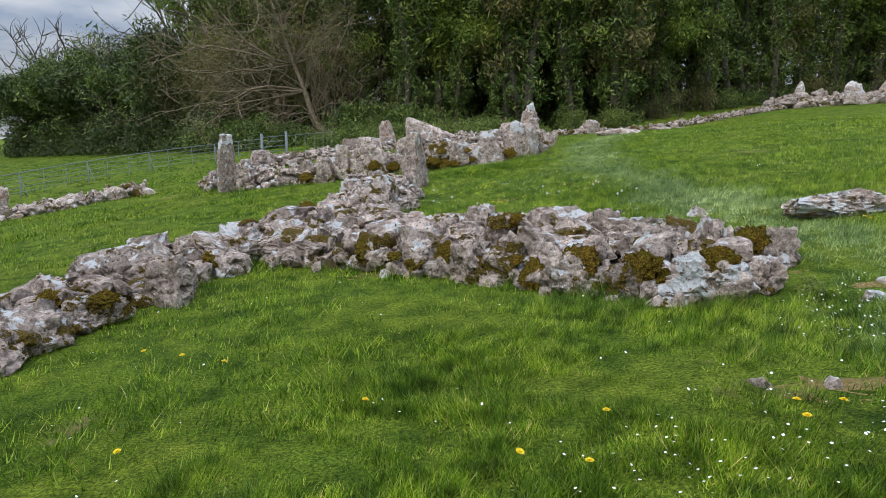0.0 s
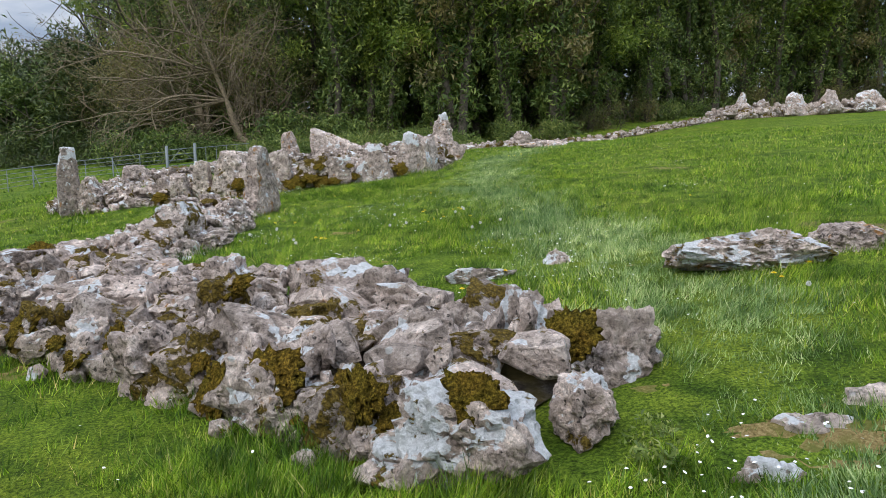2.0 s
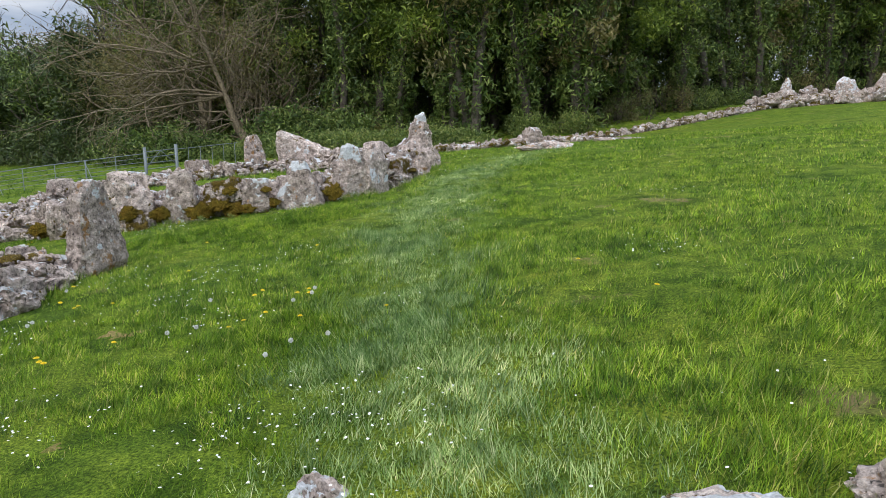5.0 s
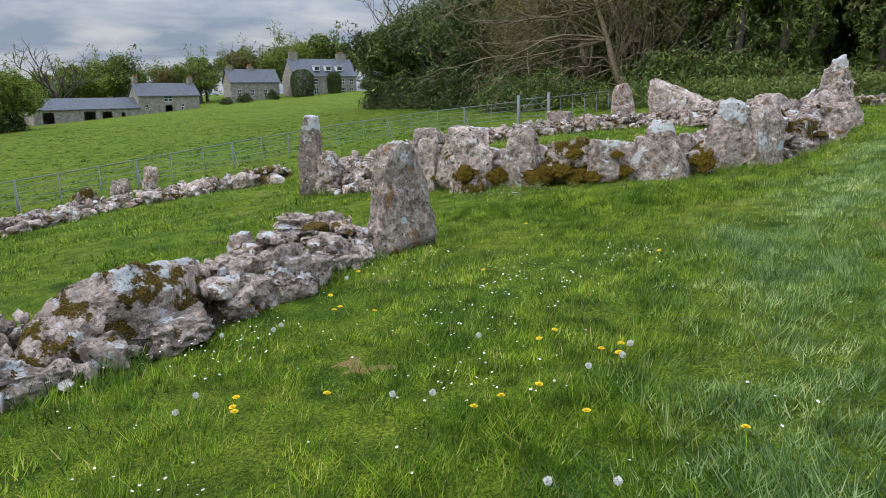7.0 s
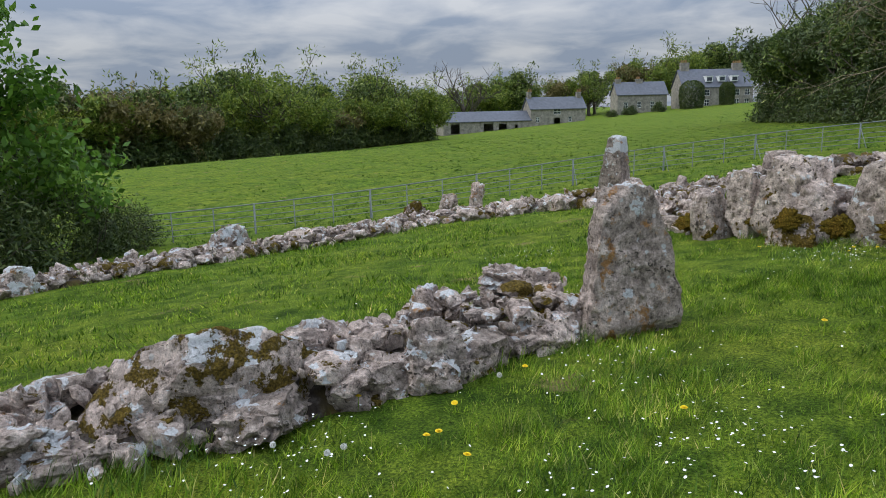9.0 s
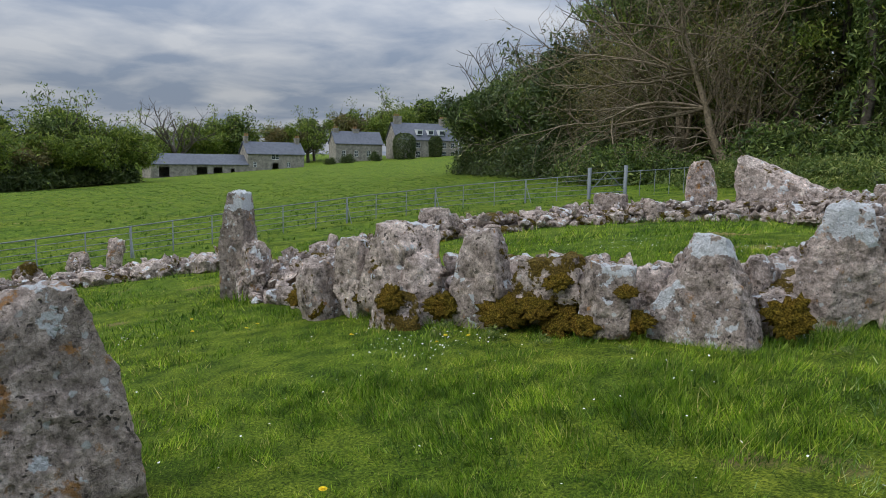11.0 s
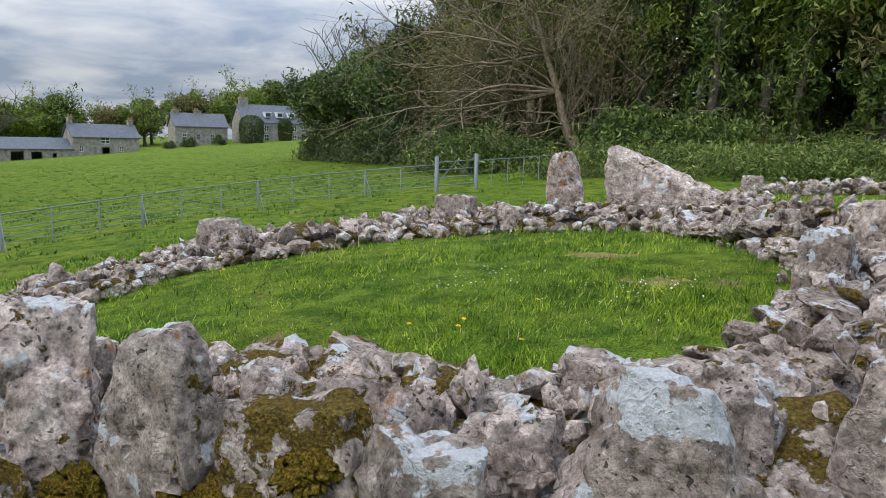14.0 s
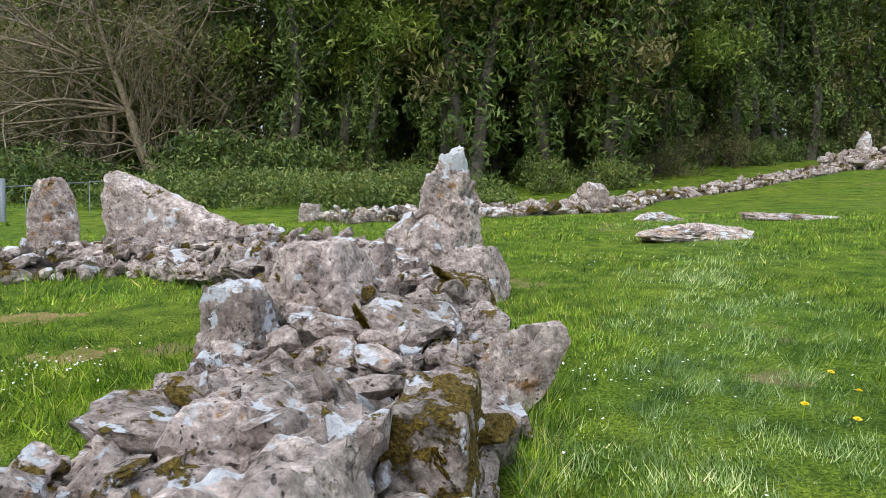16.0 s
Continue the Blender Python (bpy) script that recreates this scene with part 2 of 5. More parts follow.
TURF = turf_material()
BLADE = leaf_material("grass_blade", [(0.0, (0.028, 0.075, 0.005)), (0.3, (0.105, 0.215, 0.010)), (0.7, (0.225, 0.36, 0.024)), (0.92, (0.34, 0.43, 0.07)), (1.0, (0.52, 0.46, 0.19))], 1.4, 0.3, 6.0)
BLADE_PALE = leaf_material("trodden_blade", [(0.0, (0.07, 0.15, 0.035)), (0.4, (0.20, 0.32, 0.10)), (0.8, (0.40, 0.52, 0.23)), (1.0, (0.58, 0.62, 0.38))], 0.8, 0.28, 5.5)
TUSSOCK = leaf_material("tussock_blade", [(0.0, (0.03, 0.075, 0.008)), (0.6, (0.085, 0.17, 0.016)), (1.0, (0.17, 0.26, 0.03))], 0.5, 0.2)
IVY = leaf_material("ivy_leaf", [(0.0, (0.028, 0.052, 0.012)), (0.5, (0.09, 0.145, 0.03)), (0.85, (0.185, 0.24, 0.055)), (1.0, (0.31, 0.37, 0.12))], 0.7, 0.15)
SPRING = leaf_material("spring_leaf", [(0.0, (0.06, 0.10, 0.016)), (0.55, (0.165, 0.235, 0.034)), (1.0, (0.31, 0.37, 0.07))], 0.6, 0.3)
SYCAMORE = leaf_material("sycamore_leaf", [(0.0, (0.05, 0.12, 0.014)), (0.6, (0.10, 0.22, 0.024)), (1.0, (0.19, 0.33, 0.05))], 0.5, 0.35)
YEW = leaf_material("evergreen_leaf", [(0.0, (0.026, 0.046, 0.013)), (0.6, (0.066, 0.10, 0.026)), (1.0, (0.125, 0.155, 0.046))], 0.35, 0.1)
BRAMBLE = leaf_material("bramble_leaf", [(0.0, (0.05, 0.085, 0.018)), (0.6, (0.14, 0.20, 0.04)), (1.0, (0.29, 0.32, 0.10))], 0.7, 0.25)
BUDDING = leaf_material("budding_leaf", [(0.0, (0.09, 0.085, 0.03)), (0.6, (0.17, 0.15, 0.055)), (1.0, (0.25, 0.215, 0.085))], 0.2, 0.2)


def plain(name, color, rough=0.7, metal=0.0, grain=0.15, scale=20.0):
    m, n, l, b = material(name, rough, 0.35)
    f = tex_noise(n, l, where(n), scale, 5, 0.65)
    col = mixed(n, l, 1.0, color, ramp(n, l, f, [(0.3, 1 - grain * 2), (0.7, 1 + grain)]), "MULTIPLY")
    l.new(col, b.inputs["Base Color"])
    b.inputs["Metallic"].default_value = metal
    bump(n, l, b, f, 0.3, 0.01)
    return m


BARK = plain("bark", (0.10, 0.085, 0.065), 0.95, 0, 0.35, 8)
BARK_PALE = plain("pale_bark", (0.24, 0.19, 0.125), 0.9, 0, 0.35, 8)
CUT_WOOD = plain("cut_wood", (0.36, 0.20, 0.09), 0.8, 0, 0.2, 12)
STEEL = plain("galvanised_steel", (0.20, 0.225, 0.235), 0.6, 0.3, 0.15, 25)
SLATE = plain("slate_roof", (0.12, 0.13, 0.155), 0.6, 0, 0.15, 1.5)
RENDER = plain("grey_masonry", (0.31, 0.285, 0.245), 0.9, 0, 0.25, 1.2)
DARK = plain("dark_opening", (0.015, 0.014, 0.013), 0.8, 0, 0.1, 2)
WHITE_PAINT = plain("white_paint", (0.75, 0.76, 0.76), 0.5, 0, 0.05, 5)
PETAL_YELLOW = plain("dandelion_petal", (0.85, 0.64, 0.02), 0.7, 0, 0.1, 60)
PETAL_WHITE = plain("daisy_petal", (0.80, 0.80, 0.78), 0.7, 0, 0.05, 60)
DOWN = plain("dandelion_down", (0.66, 0.66, 0.63), 0.9, 0, 0.1, 60)


def glass_material():
    m, n, l, b = material("window_glass", 0.08, 0.5)
    b.inputs["Base Color"].default_value = (0.04, 0.05, 0.06, 1)
    return m


GLASS = glass_material()


def straw_material():
    m, n, l, b = material("worn_straw_turf", 0.98, 0.05)
    p = where(n)
    f = tex_noise(n, l, p, 70, 5, 0.75)
    col = ramp(n, l, f, [(0.28, (0.10, 0.075, 0.03)), (0.5, (0.30, 0.22, 0.09)), (0.72, (0.52, 0.41, 0.20))])
    col = mixed(n, l, ramp(n, l, tex_noise(n, l, p, 6, 4), [(0.45, 0.0), (0.6, 0.7)]), col, (0.13, 0.17, 0.03))
    l.new(col, b.inputs["Base Color"])
    bump(n, l, b, f, 1.0, 0.03)
    return m


STRAW = straw_material()


# ---- ground ----
HILL = (0.886, 1.838, 0.552, -0.652, 0.489, 0.198, 0.061, 0.177, -0.088, 0.353)
SWELLS = ((-4, 25, 5, 0.261), (-10, 17, 7, -0.165), (-27, 20, 10, -0.591), (10, 45, 12, -1.041), (2, 5, 4, -0.12),
          (-90, 30, 40, 1.817), (1, 17, 4, 0.044), (-18, -5, 25, -1.195), (33, 56, 15, -0.75), (-190, 125, 60, -1.326))


def ground_z(x, y):
    """Height of the ground, for numbers or arrays."""
    x, y = np.asarray(x, float), np.asarray(y, float)
    u = np.clip(np.arcsinh(x / 25), -2.9, 1.8)
    v = np.clip(np.arcsinh((y - 15) / 25), -1.5, 2.75)
    terms = (1 + 0 * u, u, v, u * u, u * v, v * v, u**3, u * u * v, u * v * v, v**3)
    z = sum(c * t for c, t in zip(HILL, terms))
    for a, e, w, k in SWELLS:
        z = z + k * np.exp(-((x - a) ** 2 + (y - e) ** 2) / (w * w))
    return z


def g(x, y):
    return float(ground_z(x, y))


def mesh_of(name, verts, faces, mat, smooth=True):
    me = bpy.data.meshes.new(name)
    me.from_pydata([tuple(v) for v in verts], [], [tuple(f) for f in faces])
    if smooth:
        me.polygons.foreach_set("use_smooth", [True] * len(me.polygons))
    me.materials.append(mat)
    me.update()
    return me


def quads_mesh(name, verts, mat, per=4):
    """One mesh from an array of loose polygons (count, per, 3)."""
    verts = np.asarray(verts, np.float32)
    count = len(verts)
    me = bpy.data.meshes.new(name)
    me.vertices.add(count * per)
    me.vertices.foreach_set("co", verts.reshape(-1))
    me.loops.add(count * per)
    me.loops.foreach_set("vertex_index", np.arange(count * per, dtype=np.int32))
    me.polygons.add(count)
    me.polygons.foreach_set("loop_start", np.arange(0, count * per, per, dtype=np.int32))
    me.materials.append(mat)
    me.update(calc_edges=True)
    return me


def spaced(lo, hi, step, far):
    near = np.arange(lo, hi + step / 2, step)
    out, s = [], step
    while sum(out) < far:
        s *= 1.22
        out.append(s)
    run = np.cumsum(out)
    return np.concatenate([lo - run[::-1], near, hi + run])


def build_ground():
    xs, ys = spaced(-16, 10, 0.25, 3500), spaced(-3, 32, 0.25, 3500)
    X, Y = np.meshgrid(xs, ys)
    Z = ground_z(X, Y)
    bumps = 0.025 * np.sin(X * 1.7 + 1.3 * np.sin(Y * 0.9)) * np.sin(Y * 1.9 + np.sin(X * 1.1))
    Z = Z + bumps * np.exp(-((X + 3) ** 2 + (Y - 15) ** 2) / 900)
    nx, ny = len(xs), len(ys)
    i = np.arange(nx * ny).reshape(ny, nx)
    faces = np.stack([i[:-1, :-1], i[:-1, 1:], i[1:, 1:], i[1:, :-1]], -1).reshape(-1, 4)
    me = mesh_of("ground", np.stack([X, Y, Z], -1).reshape(-1, 3).tolist(), faces.tolist(), TURF)
    tagged(new("ground", me), "sloping green pasture turf with worn straw-coloured patches", "ground", kind="structure")


build_ground()


# ---- stones ----
def ico(level):
    bm = bmesh.new()
    bmesh.ops.create_icosphere(bm, subdivisions=level, radius=1)
    v = np.array([p.co[:] for p in bm.verts])
    f = [[p.index for p in q.verts] for q in bm.faces]
    bm.free()
    return v, f


ICO = {k: ico(k) for k in (1, 2, 3, 4, 5, 6)}


def rock_points(rng, level, box=0.55, facets=9, strata=0.0):
    """A faceted block in the box -0.5..0.5, 0..1 in height."""
    p = ICO[level][0].copy()
    p = p / np.abs(p).max(1, keepdims=True) ** box
    for _ in range(facets + 7):
        d = rng.normal(size=3)
        d[2] *= 0.8
        d /= np.linalg.norm(d)
        reach = (p @ d).max()
        over = np.maximum(p @ d - rng.uniform(0.60, 0.92) * reach, 0)
        p -= over[:, None] * d * 0.985
    lo, hi = p.min(0), p.max(0)
    p = (p - (lo + hi) / 2) / (hi - lo)
    p[:, 2] += 0.5
    return p


def roughen(p, amp, seed, scale=1.0, strata=0.0, crack=1.0):
    """Weathering: lumps and pocks, with cracks that part the surface into blocks."""
    c = p.mean(0)
    out = p - c
    away = out / (np.linalg.norm(out, axis=1, keepdims=True) + 1e-6)
    off = Vector((seed * 3.17 % 97, seed * 1.71 % 89, seed * 0.93 % 83))
    k = np.empty(len(p))
    for i, q in enumerate(p):
        v = Vector(q)
        a = noise.noise(v * 2.4 * scale + off)
        b = noise.noise(v * 6.5 * scale + off)
        d = noise.noise(v * 15 * scale + off)
        e = noise.noise(v * 31 * scale + off)
        dist = noise.voronoi((v + noise.noise_vector(v * 4 * scale) * 0.12 / scale) * 3.1 * scale + off)[0]
        gap = min(1.0, (dist[1] - dist[0]) / 0.12)
        step = round(3 * a + 1.2 * b) / 3
        k[i] = 0.16 * a + 0.20 * step + 0.20 * b - 0.42 * abs(b) + 0.30 * d + 0.22 * e - crack * 0.50 * (1 - gap) + 0.18 * (0.5 - dist[0])
        if strata:
            k[i] += strata * noise.noise(Vector((q[0] * 1.2, q[1] * 1.2, q[2] * 13 * scale)) + off)
    return p + away * (amp * k)[:, None]


def pock(p, seed, amp=0.019):
    """Fine pocks and ledges of fixed real size, for large blocks."""
    c = p.mean(0)
    out = p - c
    away = out / (np.linalg.norm(out, axis=1, keepdims=True) + 1e-6)
    off = Vector((seed * 1.3 % 71, seed * 2.1 % 67, 0))
    k = np.empty(len(p))
    for i, q in enumerate(p):
        v = Vector(q) + off
        a, b = noise.noise(v * 11), noise.noise(v * 27)
        hole = noise.voronoi(v * 8)[0][0] if noise.noise(v * 2.3) > 0.02 else 1.0
        k[i] = a - 1.3 * max(0.0, abs(a) - 0.25) + 0.75 * b - 9.0 * max(0.0, 0.27 - hole)
    return p + away * (amp * k)[:, None]


def under(ob, thing, m):
    """Make ob a part of the thing, at the world pose m."""
    ob.parent = thing
    ob.matrix_basis = Matrix.Translation(-thing.location) @ m
    return ob


def base_of(name, x, y, label, category, group="", z=None):
    ob = new(name)
    ob.location = (x, y, g(x, y) if z is None else z)
    return tagged(ob, label, category, group)


STONES_MADE = [0]


def stone(x, y, w, d, h, yaw=0.0, mat=STONE, wall=None, z=None, tip=0.8, lean=(0.0, 0.0), box=0.6, rough=0.065, level=5,
          slant=0.0, strata=0.0, name="stone", label="", category="stone", group="", facets=8, sink=0.06, crack=0.8):
    """A block of its own shape: width w, depth d, height h over the ground, top narrowed to tip, its crest falling by slant along the width."""
    STONES_MADE[0] += 1
    seed = STONES_MADE[0] * 7 + 3
    rng = np.random.default_rng(seed)
    p = rock_points(rng, level, box, facets)
    t = p[:, 2] ** 1.15
    p[:, 0] *= 1 + (tip - 1) * t
    p[:, 1] *= 1 + (tip * 0.9 - 1) * t
    p[:, 2] -= slant * (p[:, 0] + 0.5 if slant > 0 else p[:, 0] - 0.5) * t
    p *= (w, d, h + sink)
    p[:, 0] += lean[0] * p[:, 2]
    p[:, 1] += lean[1] * p[:, 2]
    p = roughen(p, rough * (w + d + h) * 0.8, seed, 0.5 / max(0.25, min(w, h)), strata, crack)
    if level > 4:
        p = pock(p, seed)
    me = mesh_of(name, p, ICO[level][1], mat)
    me.set_sharp_from_angle(angle=radians(38))
    ob = new(name, me)
    zz = (g(x, y) if z is None else z) - sink
    m = pose(x, y, zz, 0, 0, yaw)
    if wall is not None:
        return under(ob, wall, m)
    ob.matrix_basis = m
    return tagged(ob, label, category, group)


SHAPES = {}


def shapes(level, mat, count=16):
    """A small stock of rubble shapes of unit size to share between stones."""
    key = (level, mat.name)
    if key not in SHAPES:
        made = []
        for k in range(count):
            rng = np.random.default_rng(500 + k)
            p = rock_points(rng, level, 0.6, 6) - (0, 0, 0.5)
            p = roughen(p * 2, 0.24, 900 + k, 0.6) / 2
            me = mesh_of("rubble", p, ICO[level][1], mat, level > 2)
            if level > 2:
                me.set_sharp_from_angle(angle=radians(32))
            made.append(me)
        SHAPES[key] = made
    return SHAPES[key]


def along(path, s):
    """Point, direction and length share at s in 0..1 of a path of (x, y)."""
    p = np.array(path, float)
    seg = np.linalg.norm(np.diff(p, axis=0), axis=1)
    run = np.concatenate([[0], np.cumsum(seg)])
    q = s * run[-1]
    k = min(int(np.searchsorted(run, q, "right")) - 1, len(seg) - 1)
    f = (q - run[k]) / seg[k]
    d = (p[k + 1] - p[k]) / seg[k]
    return p[k] + f * (p[k + 1] - p[k]), d, run[-1]


def wall_core(wall, path, width, height, seed):
    """Earth and small stones that fill the middle of the wall."""
    length = along(path, 0)[2]
    rows = max(4, int(length / 0.12))
    cross = np.array([(-0.5, -0.1), (-0.44, 0.35), (-0.3, 0.62), (-0.1, 0.74), (0.1, 0.74), (0.3, 0.62), (0.44, 0.35), (0.5, -0.1)])
    verts, faces = [], []
    for r in range(rows + 1):
        c, d, _ = along(path, r / rows)
        side = np.array((-d[1], d[0]))
        end = min(1.0, 0.25 + 3.0 * min(r, rows - r) / rows)
        for a, b in cross:
            q = c + side * a * width * (0.8 + 0.2 * end)
            wob = noise.noise(Vector((q[0] * 2.5, q[1] * 2.5, seed + b * 3)))
            verts.append((q[0], q[1], g(*q) + b * height * end * (0.66 + 0.45 * wob) - 0.03))
    m = len(cross)
    for r in range(rows):
        for k in range(m - 1):
            i = r * m + k
            faces.append((i, i + 1, i + m + 1, i + m))
    me = mesh_of("fill", verts, faces, EARTH)
    under(new("fill", me), wall, Matrix.Identity(4))


def chips(wall, path, width, height, count, size, seed):
    """Small broken stones lodged between the blocks, past counting."""
    rng = np.random.default_rng(seed)
    stock = [np.array([v.co[:] for v in me.vertices]) for me in shapes(1, STONE_SMALL)]
    verts, faces, base = [], [], np.array(ICO[1][1])
    for k in range(int(count * 1.2)):
        c, d, _ = along(path, rng.uniform(0, 1))
        side = np.array((-d[1], d[0]))
        lat = rng.uniform(-1.12, 1.12)
        sz = size * rng.lognormal(0, 0.35)
        q = c + side * lat * width / 2
        z = g(*q) + max(0.2 * sz, height * (1 - 0.35 * lat * lat) * rng.uniform(0.55, 0.95) if abs(lat) < 0.85 else 0.25 * sz)
        m = Euler(rng.uniform(0, 6, 3)).to_matrix()
        p = stock[rng.integers(len(stock))] * (sz * rng.uniform(0.9, 1.5), sz, sz * 0.7)
        verts.append(p @ np.array(m).T + (q[0], q[1], z))
        faces.append(base + k * len(p))
    me = mesh_of("chips", np.concatenate(verts).tolist(), np.concatenate(faces).tolist(), STONE_SMALL, False)
    tagged(under(new("chips", me), wall, Matrix.Identity(4)), "small broken limestone chips between the blocks", kind="stuff")


def rubble_wall(label, path, width, height, count, size, seed, level=2, name="stone_wall", group="", mat=None, mossy=0.25, core=True, flat=0.62):
    """A ruined drystone wall along a path, of loose blocks on an earthy core."""
    x, y = path[0]
    wall = base_of(name, x, y, label, "wall", group)
    if core:
        wall_core(wall, path, width * 0.92, height, seed)
    rng = np.random.default_rng(seed)
    for k in range(count):
        c, d, length = along(path, (k + rng.uniform(0, 1)) / count)
        side = np.array((-d[1], d[0]))
        lat = rng.uniform(-1, 1)
        if rng.random() < 0.45:
            lat = math.copysign(rng.uniform(0.75, 1.02), lat)
        crest = height * (1 - 0.30 * lat * lat) * (0.9 + 0.25 * noise.noise(Vector((c[0] * 1.3, c[1] * 1.3, seed))))
        lift = rng.uniform(0.0, 0.9) if abs(lat) > 0.7 else rng.uniform(0.62, 0.98)
        sz = size * rng.lognormal(0, 0.36) * (1.15 - 0.3 * lift)
        q = c + side * lat * (width / 2 - 0.25 * sz)
        z = g(*q) + max(lift * crest - 0.12 * sz, 0.18 * sz)
        dims = (sz * rng.uniform(0.95, 1.5), sz * rng.uniform(0.7, 1.05), sz * rng.uniform(flat - 0.17, flat + 0.17))
        stock = shapes(level + (1 if sz > size * 1.35 and level > 2 else 0), mat or (STONE_MOSSY if rng.random() < mossy else STONE_SMALL))
        ob = new("stone", stock[rng.integers(len(stock))])
        turn = math.degrees(math.atan2(d[1], d[0])) + rng.normal(0, 35) + (180 if rng.random() < 0.5 else 0)
        m = pose(q[0], q[1], z, rng.normal(0, 13), rng.normal(0, 13), turn) @ Matrix.Diagonal((*dims, 1))
        under(ob, wall, m)
    chips(wall, path, width, height, count, size * 0.42, seed + 500)
    return wall


def moss_cushion(parent, x, y, z, w, d, h, yaw=0.0, tilt=0.0):
    """A shaggy pad of brown moss grown on a stone."""
    STONES_MADE[0] += 1
    seed = STONES_MADE[0]
    p = ICO[4][0] * 0.5
    p = roughen(p, 0.55, seed, 1.1, 0.0, 0.5)
    p = p + np.array([Vector(noise.noise_vector(Vector(q) * 13 + Vector((seed, 0, 0)))) * 0.085 for q in p])
    me = mesh_of("moss", p, ICO[4][1], MOSS)
    ob = new("moss", me)
    m = pose(x, y, z, tilt, 0, yaw) @ Matrix.Diagonal((w, d, h, 1))
    under(ob, parent, m)


# first ruined wall: left arm, and the thick stub that ends at the white corner block
arm = rubble_wall("low drystone wall of weathered grey limestone with moss", [(-3.9, 4.2), (-3.7, 6.0), (-3.15, 7.6), (-2.3, 9.3), (-1.3, 9.3)], 1.25, 0.36, 95, 0.36, 11, 3)
stub = rubble_wall("thick ruined limestone wall stub, mossy on its face", [(-1.9, 9.3), (-0.9, 8.3), (0.6, 7.25), (1.6, 6.35), (2.3, 5.65)], 1.75, 0.38, 185, 0.30, 12, 3, mossy=0.4, flat=0.6)

stone(1.95, 5.12, 0.78, 0.55, 0.42, -28, STONE_WHITE, stub, tip=0.7, slant=0.25)
stone(2.46, 5.36, 0.32, 0.42, 0.27, -10, STONE, stub, tip=0.75)
stone(1.50, 5.48, 0.44, 0.42, 0.38, -35, STONE_MOSSY, stub, tip=0.85)
stone(1.05, 5.85, 0.56, 0.44, 0.36, -38, STONE, stub, tip=0.8)
stone(0.62, 6.42, 0.50, 0.46, 0.36, -30, STONE_MOSSY, stub)
stone(0.20, 6.50, 0.34, 0.40, 0.40, -35, STONE, stub)
stone(-0.25, 6.95, 0.36, 0.42, 0.36, -40, STONE, stub)
stone(-0.78, 7.32, 0.44, 0.42, 0.38, -40, STONE_MOSSY, stub)
stone(-1.40, 8.20, 0.50, 0.45, 0.36, -45, STONE, stub)
stone(2.80, 5.95, 0.46, 0.36, 0.36, 30, STONE, stub, strata=0.5)
stone(2.32, 6.22, 0.34, 0.30, 0.44, 10, STONE_PALE, stub)
stone(1.55, 6.95, 0.52, 0.34, 0.48, -15, STONE, stub, strata=0.5)
stone(0.40, 7.75, 0.55, 0.4, 0.50, -20, STONE, stub)
stone(1.80, 6.0, 0.4, 0.36, 0.46, 0, STONE, stub)
stone(0.55, 7.0, 0.42, 0.38, 0.52, 20, STONE_MOSSY, stub)

stone(-2.60, 6.70, 0.52, 0.5, 0.44, 60, STONE, arm)
stone(-3.05, 6.05, 0.70, 0.5, 0.28, 48, STONE_MOSSY, arm)
stone(-3.55, 6.35, 0.46, 0.5, 0.46, 60, STONE, arm)
stone(-3.62, 5.45, 0.5, 0.5, 0.44, 70, STONE, arm)
stone(-3.75, 7.4, 0.5, 0.45, 0.42, 60, STONE, arm)
stone(-3.45, 8.2, 0.56, 0.42, 0.42, 50, STONE_PALE, arm, z=g(-3.4, 8.2) + 0.08)
stone(-2.95, 8.25, 0.58, 0.45, 0.40, 30, STONE, arm)
stone(-2.45, 8.55, 0.62, 0.46, 0.44, 20, STONE_PALE, arm)
stone(-1.90, 8.72, 0.62, 0.46, 0.40, 10, STONE_PALE, arm)
stone(-1.90, 9.75, 0.56, 0.5, 0.46, 40, STONE_MOSSY, arm)

# second stretch: from the junction to the tapered gate pillar
spur = rubble_wall("tumbled limestone wall leading to a gate pillar", [(-1.7, 9.0), (-1.45, 10.2), (-1.25, 11.4), (-1.15, 12.6), (-1.35, 13.9)], 1.25, 0.42, 230, 0.22, 13, 3, mossy=0.15)
stone(-0.96, 11.12, 1.65, 0.5, 0.66, 80, STONE_PATCHY, spur, tip=0.62, rough=0.024, slant=-0.1, crack=0.25, facets=10)
stone(-1.08, 10.2, 0.5, 0.45, 0.36, 80, STONE, spur, slant=-0.3)
stone(-1.50, 10.20, 0.34, 0.34, 0.42, 60, STONE_PALE, spur)
stone(-1.30, 11.95, 0.62, 0.45, 0.48, 80, STONE_PALE, spur)
stone(-0.62, 12.42, 0.46, 0.4, 0.46, 75, STONE, spur, tip=0.7)
stone(-1.70, 13.72, 0.50, 0.42, 0.27, 30, STONE, spur, z=g(-1.7, 13.7) + 0.24, tip=0.75, strata=0.8, sink=0.0)
stone(-1.35, 13.85, 0.42, 0.4, 0.5, 60, STONE, spur)
stone(-1.75, 13.0, 0.36, 0.3, 0.46, 30, STONE_PALE, spur)

